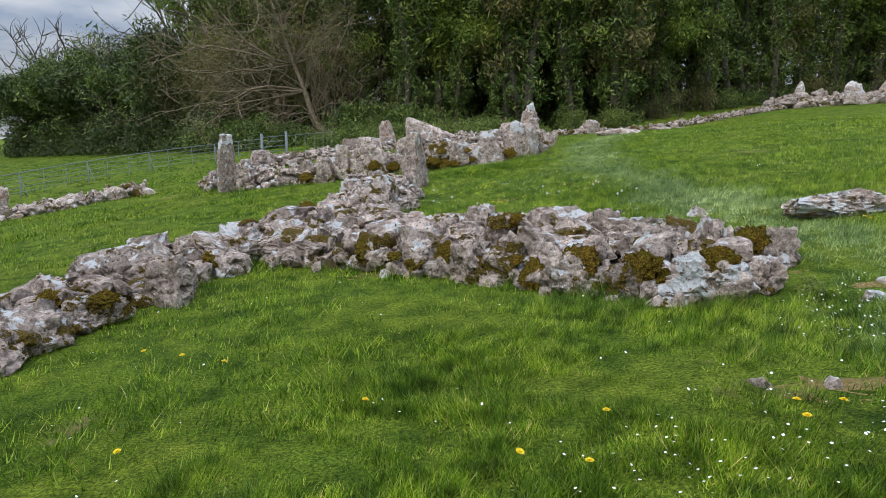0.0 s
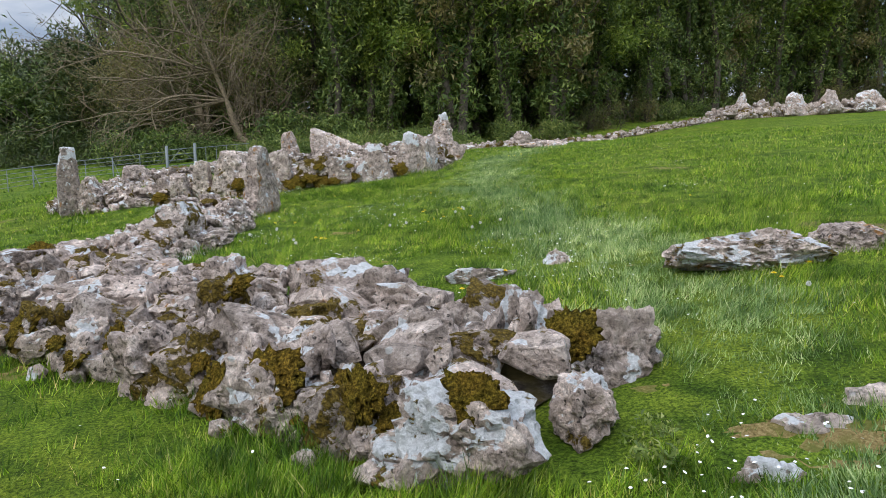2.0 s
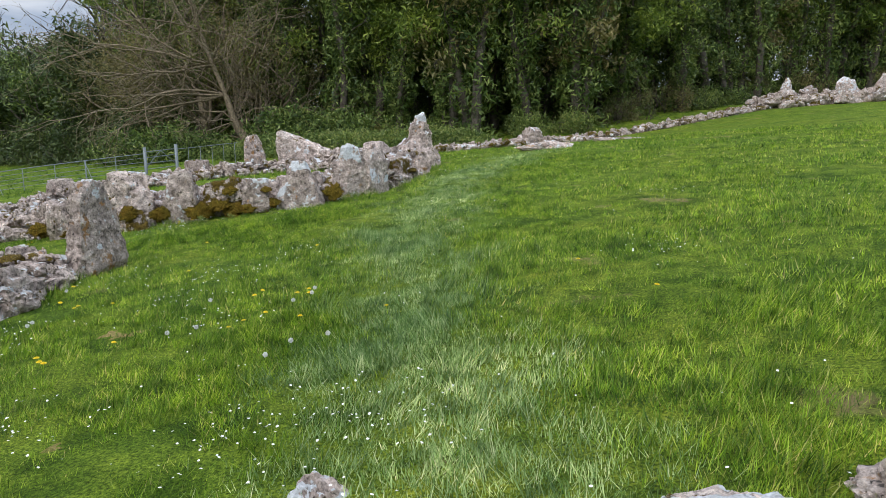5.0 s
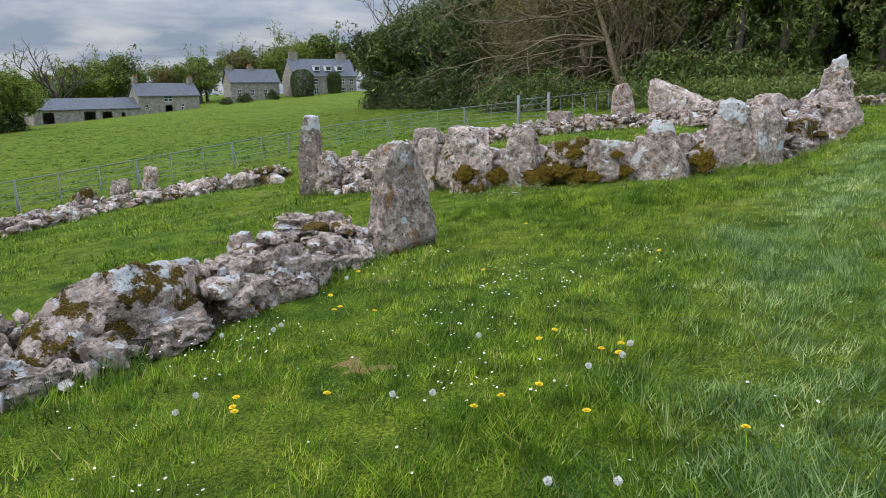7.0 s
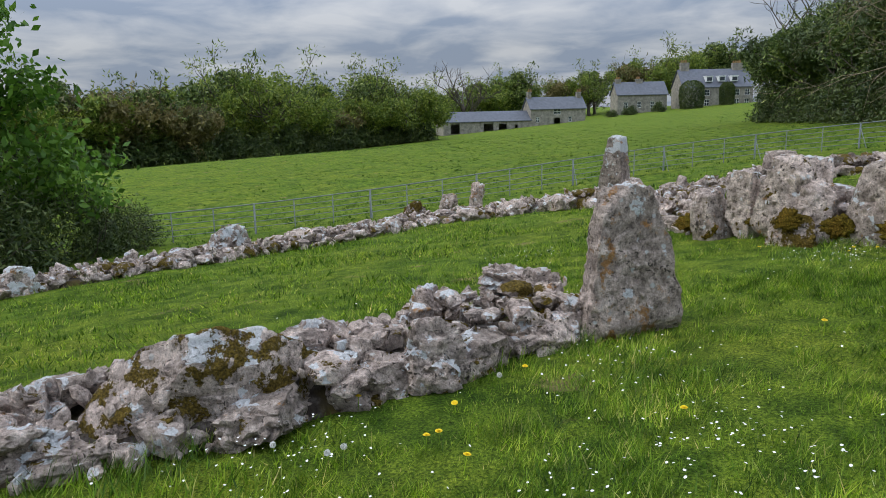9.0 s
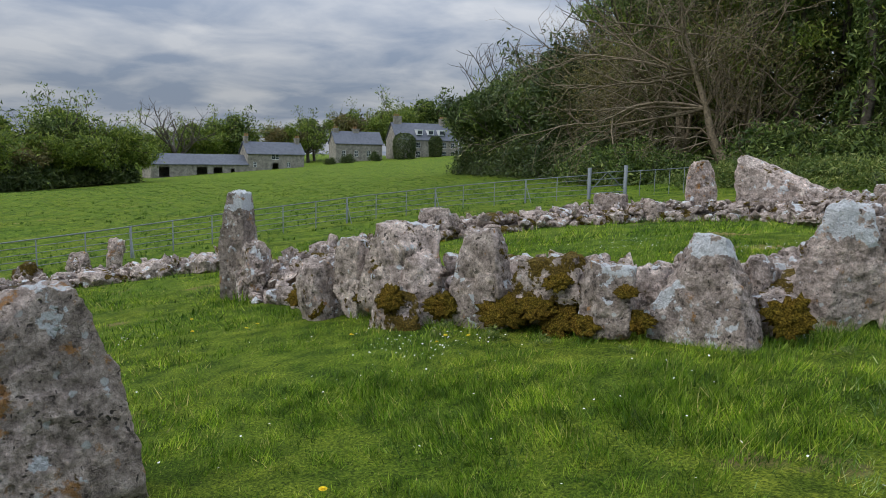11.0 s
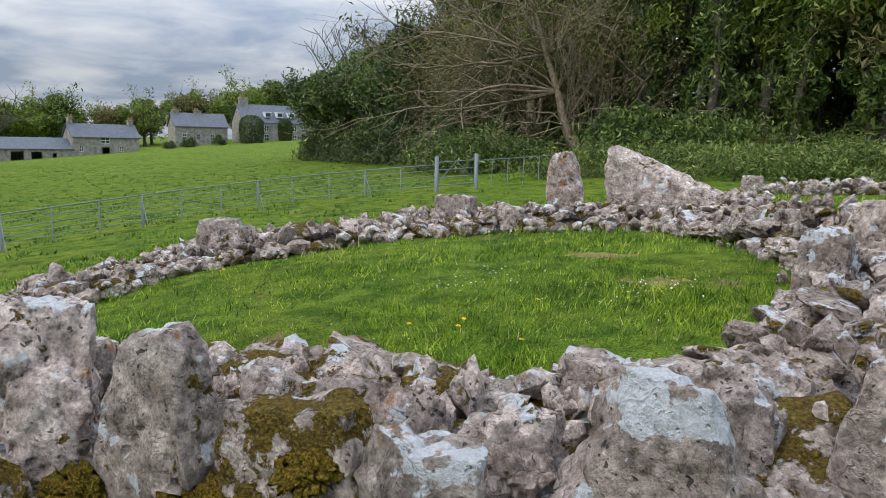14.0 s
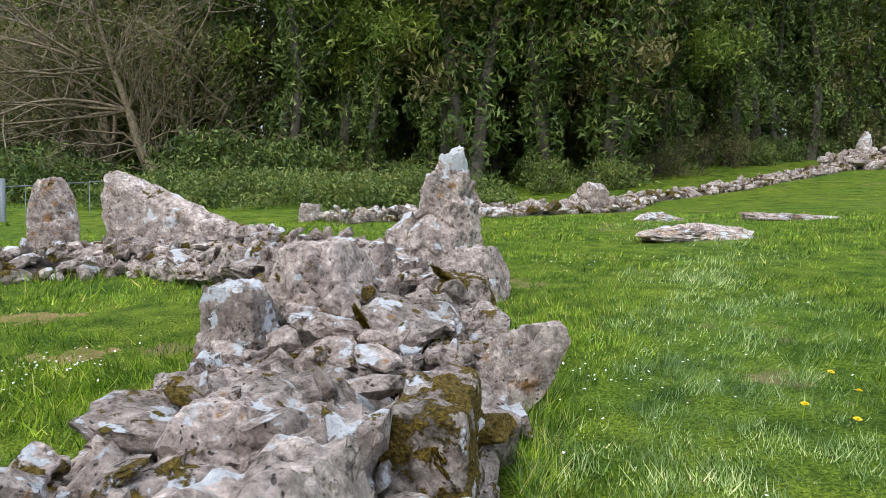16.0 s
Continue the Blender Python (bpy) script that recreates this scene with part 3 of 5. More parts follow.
stone(-0.62, 14.05, 0.84, 0.42, 1.12, 72, STONE_RUSTY, tip=0.5, box=0.95, rough=0.024, level=6, facets=4, crack=0.3, name="standing_stone",
      label="tapered limestone gate pillar with orange and white lichen", category="standing stone", group="gate pillars")
p1 = stone(-5.72, 18.85, 0.54, 0.5, 1.5, 30, STONE_TALL, tip=0.86, box=0.95, rough=0.035, level=5, facets=2, crack=0.7, name="standing_stone", lean=(-0.05, 0),
           label="tall white-capped limestone pillar at the hut entrance", category="standing stone", group="gate pillars")
stone(-5.25, 18.7, 0.55, 0.5, 0.8, 10, STONE, name="boulder", label="grey limestone block leaning at the foot of a pillar", category="boulder")

# round hut: low rubble ring with upright slabs on its outer face
HUT = (-2.1, 22.1)
hut_front = rubble_wall("round hut wall of rubble between upright slabs", [(-5.6, 19.6), (-4.4, 18.8), (-2.6, 18.72), (-0.6, 18.76), (0.9, 18.9), (1.7, 19.6)], 1.2, 0.5, 190, 0.27, 21, 3, group="round hut walls", mossy=0.4)
hut_side = rubble_wall("broad rubble side wall of the round hut", [(1.6, 19.4), (2.0, 20.6), (2.28, 22.2), (2.1, 24.0), (1.2, 25.6), (0.2, 26.5)], 1.68, 0.55, 285, 0.30, 22, 3, group="round hut walls", mossy=0.15, flat=0.5)
hut_back = rubble_wall("low spread rubble at the back of the round hut", [(0.6, 26.4), (-1.0, 26.7), (-2.6, 26.3), (-4.4, 25.3), (-5.7, 24.1)], 1.7, 0.35, 230, 0.24, 23, 2, group="round hut walls", mossy=0.2)
hut_west = rubble_wall("low stony west wall of the round hut", [(-5.8, 24.2), (-6.5, 22.6), (-6.6, 21.0), (-5.9, 19.7)], 1.3, 0.38, 150, 0.24, 24, 2, group="round hut walls", mossy=0.25)

ORTHO = "outer slabs of the round hut"


def slab(x, y, w, d, h, yaw, mat, label, **more):
    return stone(x, y, w, d, h, yaw, mat, name="standing_stone", label=label, category="standing stone", group=ORTHO, **{"level": 5, "rough": 0.03, "box": 0.85, "crack": 0.75, "facets": 4, **more})


slab(-3.0, 17.85, 0.50, 0.5, 0.66, 8, STONE, "low grey limestone block in the hut's outer face")
slab(-2.58, 18.0, 0.42, 0.45, 0.86, 5, STONE, "narrow upright limestone block in the hut's face")
slab(-1.93, 18.05, 1.02, 0.55, 0.98, 4, STONE, "large squarish grey limestone slab, cracked across its top", tip=0.85, level=6, crack=1.0)
slab(-1.75, 17.72, 0.62, 0.32, 0.36, 2, STONE_MOSSY, "squat mossy limestone block at the foot of a slab")
slab(-0.98, 18.05, 0.68, 0.48, 0.94, -4, STONE, "pointed limestone slab with an orange lichened tip", tip=0.65, slant=-0.12)
slab(-0.24, 18.05, 0.86, 0.5, 0.72, -3, STONE_MOSSY, "sloping limestone slab with thick brown moss below", tip=0.7, slant=-0.2)
slab(0.32, 17.92, 0.60, 0.46, 0.60, -6, STONE_CAPPED, "squat limestone block with a white lichened top", tip=0.85)
slab(1.08, 18.06, 0.90, 0.46, 0.80, -10, STONE_CAPPED, "grey limestone slab capped with white lichen", tip=0.42, lean=(-0.1, 0), level=6, facets=2)
slab(1.83, 18.74, 0.82, 0.36, 0.99, 26, STONE_CRUSTED, "tall leaf-shaped slab with large white lichen crusts", tip=0.42, level=6, box=0.6, facets=3, rough=0.02)
slab(2.2, 19.08, 0.7, 0.36, 0.83, 60, STONE, "broad weathered upright slab on the hut's corner", tip=0.9, level=6)
slab(2.62, 20.55, 0.9, 0.4, 0.5, 80, STONE_MOSSY, "low edge slab with a mossy outer face", tip=0.8)
slab(2.86, 21.35, 0.5, 0.2, 0.5, 18, STONE_RUSTY, "tilted flat slab with orange lichen and a white spot", tip=0.95, lean=(0.55, 0.0), crack=1.0)
slab(2.84, 24.95, 1.0, 0.6, 1.42, 20, STONE_TALL, "tall jagged limestone spire with a white tip", tip=0.34, rough=0.05, crack=0.9, lean=(0.06, 0), strata=0.5, level=6)
slab(2.5, 25.0, 0.6, 0.5, 0.75, 10, STONE, "shoulder stone beside a tall limestone spire", tip=0.6)
slab(3.1, 24.2, 0.7, 0.55, 0.5, 60, STONE, "lumpy limestone block beside a spire")
slab(1.58, 21.9, 0.5, 0.46, 0.68, 70, STONE_PALE, "rounded limestone block with a white top in the hut wall")
slab(1.98, 22.4, 0.8, 0.6, 0.84, 60, STONE, "big rounded limestone block in the hut's side wall")
slab(2.85, 22.9, 0.7, 0.5, 0.48, 30, STONE_MOSSY, "lumpy limestone block with a mossy top")
slab(-2.08, 27.7, 0.9, 0.6, 1.15, 10, STONE_RUSTY, "upright block narrowing to a lichened top", tip=0.45, lean=(-0.22, 0))
slab(-0.55, 27.45, 2.0, 0.5, 1.22, -12, STONE, "large slab leaning with a long sloping crest", tip=0.95, slant=0.6, box=0.95, facets=2, rough=0.03)
slab(-6.1, 23.7, 0.75, 0.55, 0.62, 20, STONE, "squat limestone block at the edge of the hut ring")
slab(-3.35, 25.75, 0.75, 0.5, 0.55, -10, STONE, "rounded limestone block in the hut's back wall")
slab(-2.5, 25.75, 0.58, 0.4, 0.42, -10, STONE, "flat-faced limestone block in the hut's back wall")
slab(0.25, 34.5, 0.6, 0.5, 0.4, 0, STONE, "small pointed stone beyond the hut", level=4)

# blocks bedded along the tops of the hut walls
def block(wall, x, y, w, d, top, yaw, mat=STONE, **more):
    stone(x, y, w, d, top - g(x, y), yaw, mat, wall, **{"rough": 0.05, "tip": 0.88, "box": 0.7, **more})


block(hut_front, 0.67, 19.22, 0.68, 0.42, 1.30, 5)
block(hut_front, 1.27, 19.38, 0.62, 0.45, 1.33, 20)
block(hut_front, 0.86, 18.62, 0.34, 0.4, 1.33, 30, STONE_PALE)
block(hut_front, 1.20, 18.75, 0.38, 0.42, 1.38, -10)
block(hut_front, -0.40, 18.42, 0.44, 0.4, 1.24, 10, STONE_MOSSY)
block(hut_front, 0.02, 18.42, 0.46, 0.4, 1.30, -8)
block(hut_front, 0.42, 18.45, 0.46, 0.4, 1.26, 12)
block(hut_front, 1.45, 18.38, 0.5, 0.4, 1.14, -20)
block(hut_front, -0.95, 18.6, 0.5, 0.45, 1.18, 0)
block(hut_front, -1.5, 18.7, 0.5, 0.5, 1.10, 15)
block(hut_front, -2.2, 18.6, 0.55, 0.5, 1.10, -12)
block(hut_front, -2.9, 18.5, 0.5, 0.5, 0.98, 8)
block(hut_front, -3.6, 18.6, 0.55, 0.5, 0.92, -15)
block(hut_front, 0.1, 19.0, 0.5, 0.42, 1.14, 10)
block(hut_front, -0.6, 19.1, 0.5, 0.42, 1.06, -6)
block(hut_front, 1.55, 19.75, 0.42, 0.5, 1.28, 70)
block(hut_side, 2.08, 20.3, 0.95, 0.8, 1.43, 75, level=6)
block(hut_side, 1.62, 20.15, 0.42, 0.5, 1.33, 60)
block(hut_side, 2.62, 20.75, 0.42, 0.7, 1.46, 0, STONE_PALE)
block(hut_side, 2.2, 21.45, 0.52, 0.4, 1.40, 10)
block(hut_side, 1.75, 21.1, 0.45, 0.4, 1.32, 40)
block(hut_side, 2.75, 21.7, 0.45, 0.5, 1.42, 60, STONE_MOSSY)
block(hut_side, 2.35, 23.4, 0.5, 0.45, 1.6, 20)
block(hut_side, 0.4, 26.1, 0.5, 0.4, 1.5, 10)
block(hut_side, 1.3, 24.9, 0.5, 0.45, 1.45, 30)

# low wall by the fence
low = rubble_wall("low spread limestone wall below the fence", [(-10.8, 9.0), (-11.6, 11.2), (-11.9, 13.6), (-12.0, 16.0), (-12.4, 18.6), (-11.0, 20.6), (-9.0, 21.6)], 1.3, 0.34, 290, 0.27, 31, 2, mossy=0.2)
stone(-11.9, 13.8, 0.95, 0.6, 0.72, 60, STONE_PALE, low, level=4, tip=0.8)
stone(-10.7, 9.9, 0.8, 0.6, 0.55, 60, STONE_PALE, low, level=4)
stone(-13.0, 20.6, 0.5, 0.4, 0.85, 40, STONE_RUSTY, low, level=4, tip=0.7, lean=(0.15, 0))
stone(-13.3, 20.0, 0.6, 0.5, 0.6, 40, STONE, low, level=4)
stone(-13.2, 18.9, 0.7, 0.5, 0.6, 40, STONE_MOSSY, low, level=4)

# slabs of bedrock in the turf
def flat_slab(x, y, w, d, h, yaw, mat, label):
    stone(x, y, w, d, h, yaw, mat, name="flat_stone", label=label, category="stone", group="flat stones in the turf", tip=0.9, rough=0.05, level=5, strata=0.3, box=0.35, crack=0.7, sink=0.14, facets=14)


flat_slab(4.3, 7.75, 1.35, 0.95, 0.3, -12, STONE_BEDROCK, "large flat limestone slab in the grass, lichened and mossy")
flat_slab(5.3, 7.95, 0.9, 0.7, 0.16, 10, STONE_RUSTY, "low limestone slab with orange-brown growth in the grass")
flat_slab(2.32, 8.2, 0.66, 0.36, 0.11, 10, STONE_BEDROCK, "small pale flat stone showing through the turf")
flat_slab(3.0, 8.5, 0.3, 0.24, 0.10, 0, STONE_PALE, "small pale stone showing through the turf")
flat_slab(1.2, 8.75, 0.66, 0.3, 0.10, 12, STONE_PALE, "long pale stone showing through the turf")
flat_slab(3.0, 4.85, 0.3, 0.2, 0.06, 20, STONE_PALE, "small bare stone in a worn patch of turf")
flat_slab(3.75, 5.3, 0.42, 0.24, 0.06, -5, STONE, "small bare stone in a worn patch of turf")
flat_slab(1.66, 3.55, 0.16, 0.13, 0.05, 0, STONE, "small bare stone in a worn patch of turf")
flat_slab(1.96, 3.5, 0.2, 0.13, 0.05, -15, STONE, "small bare stone in a worn patch of turf")
flat_slab(3.35, 5.15, 0.36, 0.2, 0.06, -10, STONE, "small bare stone in a worn patch of turf")
flat_slab(6.6, 28.0, 2.0, 0.9, 0.22, 8, STONE_RUSTY, "long low limestone outcrop in the grass")
flat_slab(7.4, 31.6, 1.0, 0.7, 0.17, 0, STONE_PALE, "low pale outcrop in the grass")
flat_slab(9.7, 30.9, 2.2, 0.8, 0.10, 0, STONE_RUSTY, "long flat outcrop with dry growth in the grass")

# boundary wall under the wood, rising to the ruins on the right
boundary = rubble_wall("low boundary wall of tumbled limestone under the wood", [(0.8, 33.5), (4.0, 34.5), (7.6, 36.4), (10.8, 43.2), (15.0, 45.5), (20.0, 49.0), (24.0, 52.5)], 1.3, 0.34, 300, 0.34, 41, 2, mossy=0.5)
stone(7.2, 36.0, 1.0, 0.7, 0.8, 10, STONE, boundary, level=4)
ruin = rubble_wall("ruined limestone building wall on the rise", [(24.0, 52.5), (27.0, 54.5), (31.0, 55.5), (36.0, 55.5), (42.0, 55.0), (48.0, 54.0)], 2.6, 1.0, 240, 0.75, 42, 2, mossy=0.15)
for x, y, w, h, tip, mat in ((24.8, 53.6, 1.5, 0.8, 0.7, STONE_MOSSY), (26.6, 54.8, 0.8, 1.9, 0.7, STONE_PALE), (28.3, 55.0, 1.3, 1.3, 0.6, STONE), (29.8, 53.6, 1.9, 0.9, 0.6, STONE), (31.0, 55.6, 2.0, 1.7, 0.8, STONE_PALE), (32.6, 53.8, 2.3, 0.9, 0.6, STONE),
                            (33.6, 55.6, 2.2, 1.8, 0.7, STONE), (35.4, 53.8, 2.0, 0.9, 0.7, STONE_PALE), (36.6, 55.4, 2.6, 1.6, 0.8, STONE_PALE), (38.6, 54.2, 2.2, 1.2, 0.7, STONE), (40.0, 55.6, 2.4, 2.0, 0.8, STONE), (42.6, 55.0, 2.6, 1.8, 0.8, STONE_PALE)):
    stone(x, y, w, 1.0, h, 15, mat, ruin, level=4, tip=tip)


def moss_along(wall, spots, seed, yaw):
    """Moss pads low on a wall's face: (x, y, height over the ground, width). yaw turns the pads to the face."""
    rng = np.random.default_rng(seed)
    for x, y, h, w in spots:
        moss_cushion(wall, x, y, g(x, y) + h, w * 0.9, w * rng.uniform(0.55, 0.85), w * rng.uniform(0.15, 0.23), yaw + rng.uniform(-18, 18), rng.uniform(40, 75))


moss_along(stub, [(1.50, 5.36, 0.27, 0.34), (1.62, 5.28, 0.18, 0.26), (1.08, 5.72, 0.28, 0.36), (0.92, 5.82, 0.18, 0.22), (0.60, 6.22, 0.22, 0.24), (0.0, 6.68, 0.24, 0.26), (-0.80, 7.2, 0.26, 0.32), (0.62, 6.95, 0.44, 0.34), (1.95, 5.0, 0.36, 0.26), (-0.5, 7.0, 0.18, 0.2), (1.3, 5.6, 0.12, 0.3), (0.75, 5.98, 0.14, 0.3), (0.25, 6.42, 0.16, 0.28), (-0.3, 6.8, 0.14, 0.28), (2.5, 5.75, 0.3, 0.3)], 1, -37)
moss_along(arm, [(-2.5, 7.6, 0.22, 0.34), (-2.9, 5.95, 0.26, 0.26), (-3.35, 5.95, 0.3, 0.3), (-2.35, 8.25, 0.2, 0.3), (-1.85, 9.6, 0.42, 0.26)], 2, 45)
moss_along(hut_front, [(-0.62, 17.86, 0.16, 0.5), (-0.30, 17.82, 0.22, 0.46), (-0.05, 17.82, 0.12, 0.4), (-1.30, 17.82, 0.2, 0.36), (0.62, 17.8, 0.16, 0.3), (0.22, 17.72, 0.12, 0.3), (1.62, 18.1, 0.2, 0.36), (-2.35, 17.84, 0.24, 0.26), (-2.9, 17.7, 0.16, 0.3), (-3.5, 18.0, 0.2, 0.4), (-1.75, 17.6, 0.3, 0.32), (0.55, 17.74, 0.4, 0.2), (-0.1, 17.86, 0.45, 0.3)], 3, 0)
moss_along(hut_side, [(2.75, 22.95, 0.46, 0.3), (2.72, 20.65, 0.2, 0.3), (2.25, 21.6, 0.5, 0.22), (2.62, 20.25, 0.3, 0.26)], 4, 85)
moss_along(spur, [(-0.9, 13.55, 0.12, 0.34), (-0.86, 13.75, 0.25, 0.26)], 5, 60)


# ---- trees and shrubs ----
def part(name, me, thing, label=""):
    ob = new(name, me)
    ob.parent = thing
    return tagged(ob, label)


class Wood:
    """Tapered limbs gathered into one mesh."""

    def __init__(self):
        self.v, self.f = [], []

    def limb(self, pts, radii, sides=6):
        base = len(self.v)
        for k, (p, r) in enumerate(zip(pts, radii)):
            d = Vector(pts[min(k + 1, len(pts) - 1)]) - Vector(pts[max(k - 1, 0)])
            q = d.to_track_quat("Z", "Y")
            for s in range(sides):
                a = 2 * math.pi * s / sides
                self.v.append(Vector(p) + q @ Vector((math.cos(a) * r, math.sin(a) * r, 0)))
        for k in range(len(pts) - 1):
            for s in range(sides):
                i, j = base + k * sides + s, base + k * sides + (s + 1) % sides
                self.f.append((i, j, j + sides, i + sides))
        self.f.append(tuple(base + (len(pts) - 1) * sides + s for s in range(sides)))

    def mesh(self, name, mat):
        return mesh_of(name, self.v, self.f, mat)


def wander(rng, start, way, length, steps, curl=0.2, lift=0.0):
    p, d = Vector(start), Vector(way).normalized()
    out = [p.copy()]
    for _ in range(steps):
        d = (d + Vector(rng.normal(0, curl, 3)) + Vector((0, 0, lift))).normalized()
        p = p + d * (length / steps)
        out.append(p.copy())
    return out


def branch(wood, rng, start, way, length, radius, depth, tips, curl=0.22, lift=0.03, forks=(2, 4), spread=0.75, sides=5, thin=0.62):
    pts = wander(rng, start, way, length, 5 if depth else 4, curl, lift)
    wood.limb(pts, [radius * (1 - 0.62 * k / (len(pts) - 1)) for k in range(len(pts))], sides if depth > 1 else 3)
    tips.extend(pts[2:])
    if depth:
        for _ in range(rng.integers(*forks)):
            k = rng.integers(2, len(pts))
            d = (pts[k] - pts[k - 1]).normalized() + Vector(rng.normal(0, spread, 3))
            branch(wood, rng, pts[k], d, length * thin * rng.uniform(0.8, 1.15), radius * 0.5, depth - 1, tips, curl, lift, forks, spread, sides, thin)


def leaf_quads(rng, c, size, droop=0.0):
    """Loose rhombic leaves round the centres c."""
    c = np.asarray(c, float)
    k = len(c)
    a = rng.normal(size=(k, 3))
    a[:, 2] -= droop
    a /= np.linalg.norm(a, axis=1, keepdims=True)
    b = np.cross(a, rng.normal(size=(k, 3)))
    b /= np.linalg.norm(b, axis=1, keepdims=True) + 1e-9
    s = size * rng.uniform(0.6, 1.3, (k, 1))
    return np.stack([c - a * s, c + b * s * 0.55, c + a * s, c - b * s * 0.55], 1)


def leaf_tris(rng, c, size, droop=0.0):
    """Loose three-cornered leaves, for foliage seen from afar."""
    return leaf_quads(rng, c, size, droop)[:, :3]


def cloud(rng, tips, count, radius, flat=0.7):
    t = np.array([tuple(p) for p in tips])
    o = rng.normal(size=(count, 3)) * radius
    o[:, 2] *= flat
    return t[rng.integers(len(t), size=count)] + o


def ivy_tree(seed, height, stems, leaves, crown, crown_mat, name="ivy_clad_tree", label="tall woodland tree clad in dark ivy", leaf=0.19):
    rng = np.random.default_rng(seed)
    tree = base_of(name, 0, 0, label, "tree", "woodland trees", z=0)
    wood, ivy, tips = Wood(), [], []
    for s in range(stems):
        a = rng.uniform(0, 2 * math.pi)
        foot = Vector((math.cos(a), math.sin(a), 0)) * (0.0 if s == 0 else rng.uniform(0.6, 1.3)) + Vector((0, 0, -0.3))
        pts = wander(rng, foot, (rng.normal(0, 0.06), rng.normal(0, 0.06), 1), height * rng.uniform(0.8, 1.0), 9, 0.07, 0.08)
        wood.limb(pts, [0.26 * (1 - 0.8 * k / 9) + 0.03 for k in range(10)], 7)
        for k in range(3, 10):
            for _ in range(1 + k % 2):
                d = Vector((rng.normal(), rng.normal(), 0.5))
                branch(wood, rng, pts[k], d, rng.uniform(1.4, 2.8), 0.06, 1, tips, 0.25, 0.02, (1, 3), 0.8, 3)
        t = rng.uniform(0, 1, int(leaves / stems)) ** 0.85
        line = np.array([tuple(p) for p in pts])
        pos = np.stack([np.interp(t * 9, np.arange(10), line[:, k]) for k in range(3)], 1)
        swell = 0.45 + 0.75 * np.abs(np.sin(t * 15 + seed)) + 0.4 * np.sin(t * 37 + s)
        ang = rng.uniform(0, 2 * math.pi, len(t))
        r = swell * np.sqrt(rng.uniform(0.35, 1.0, len(t))) * (1.1 - 0.5 * t)
        pos += np.stack([np.cos(ang) * r, np.sin(ang) * r, rng.normal(0, 0.15, len(t))], 1)
        ivy.append(leaf_tris(rng, pos, leaf, 0.6))
    part("trunk", wood.mesh("trunk", BARK), tree)
    part("ivy", quads_mesh("ivy", np.concatenate(ivy), IVY, 3), tree, "dark glossy ivy climbing the stems")
    part("crown", quads_mesh("crown", leaf_tris(rng, cloud(rng, [tips[k] for k in rng.integers(len(tips), size=max(20, crown // 70))], crown, 0.5), leaf, 0.3), crown_mat, 3), tree, "thin crown of young leaves")
    return tree


def round_tree(seed, height, spread, leaves, mat, name, label, size=0.34, bare=0.3, trunk_mat=None, group="field trees"):
    """A broad field tree: trunk, limbs and an uneven crown of clumps."""
    rng = np.random.default_rng(seed)
    tree = base_of(name, 0, 0, label, "tree", group, z=0)
    wood, tips = Wood(), []
    trunk = wander(rng, (0, 0, -0.4), (0, 0, 1), height * 0.35, 4, 0.05)
    wood.limb(trunk, [0.035 * height * (1 - 0.12 * k) for k in range(5)], 7)
    for k in range(9):
        a = k * 2.4 + rng.uniform(-0.4, 0.4)
        d = Vector((math.cos(a) * spread, math.sin(a) * spread, rng.uniform(0.35, 1.3)))
        branch(wood, rng, trunk[rng.integers(2, 5)], d, height * rng.uniform(0.34, 0.46), 0.013 * height, 2, tips, 0.2, 0.07, (2, 4) if leaves else (3, 6), 0.7, 3)
    part("trunk", wood.mesh("trunk", trunk_mat or BARK), tree)
    if leaves:
        keep = [p for p in tips if rng.random() > bare]
        spots = np.array([tuple(p) for p in keep])
        inner = spots[np.linalg.norm((spots - spots.mean(0)) / spots.std(0), axis=1) < 1.75]
        hubs = inner[rng.integers(len(inner), size=30)]
        leaves *= 4
        d = rng.normal(size=(leaves, 3))
        d /= np.linalg.norm(d, axis=1, keepdims=True)
        lobe = rng.integers(len(hubs), size=leaves)
        reach = (0.085 + 0.075 * rng.uniform(0, 1, len(hubs)))[lobe] * height * rng.uniform(0.72, 1.08, leaves)
        c = hubs[lobe] + d * reach[:, None] * (1, 1, 0.75)
        loose = cloud(rng, keep, leaves // 4, 0.045 * height, 0.8)
        c = np.concatenate([c, loose])
        c = c[c[:, 2] > 0.3]
        part("crown", quads_mesh("crown", leaf_tris(rng, c, size * 0.8, 0.2), mat, 3), tree)
    return tree


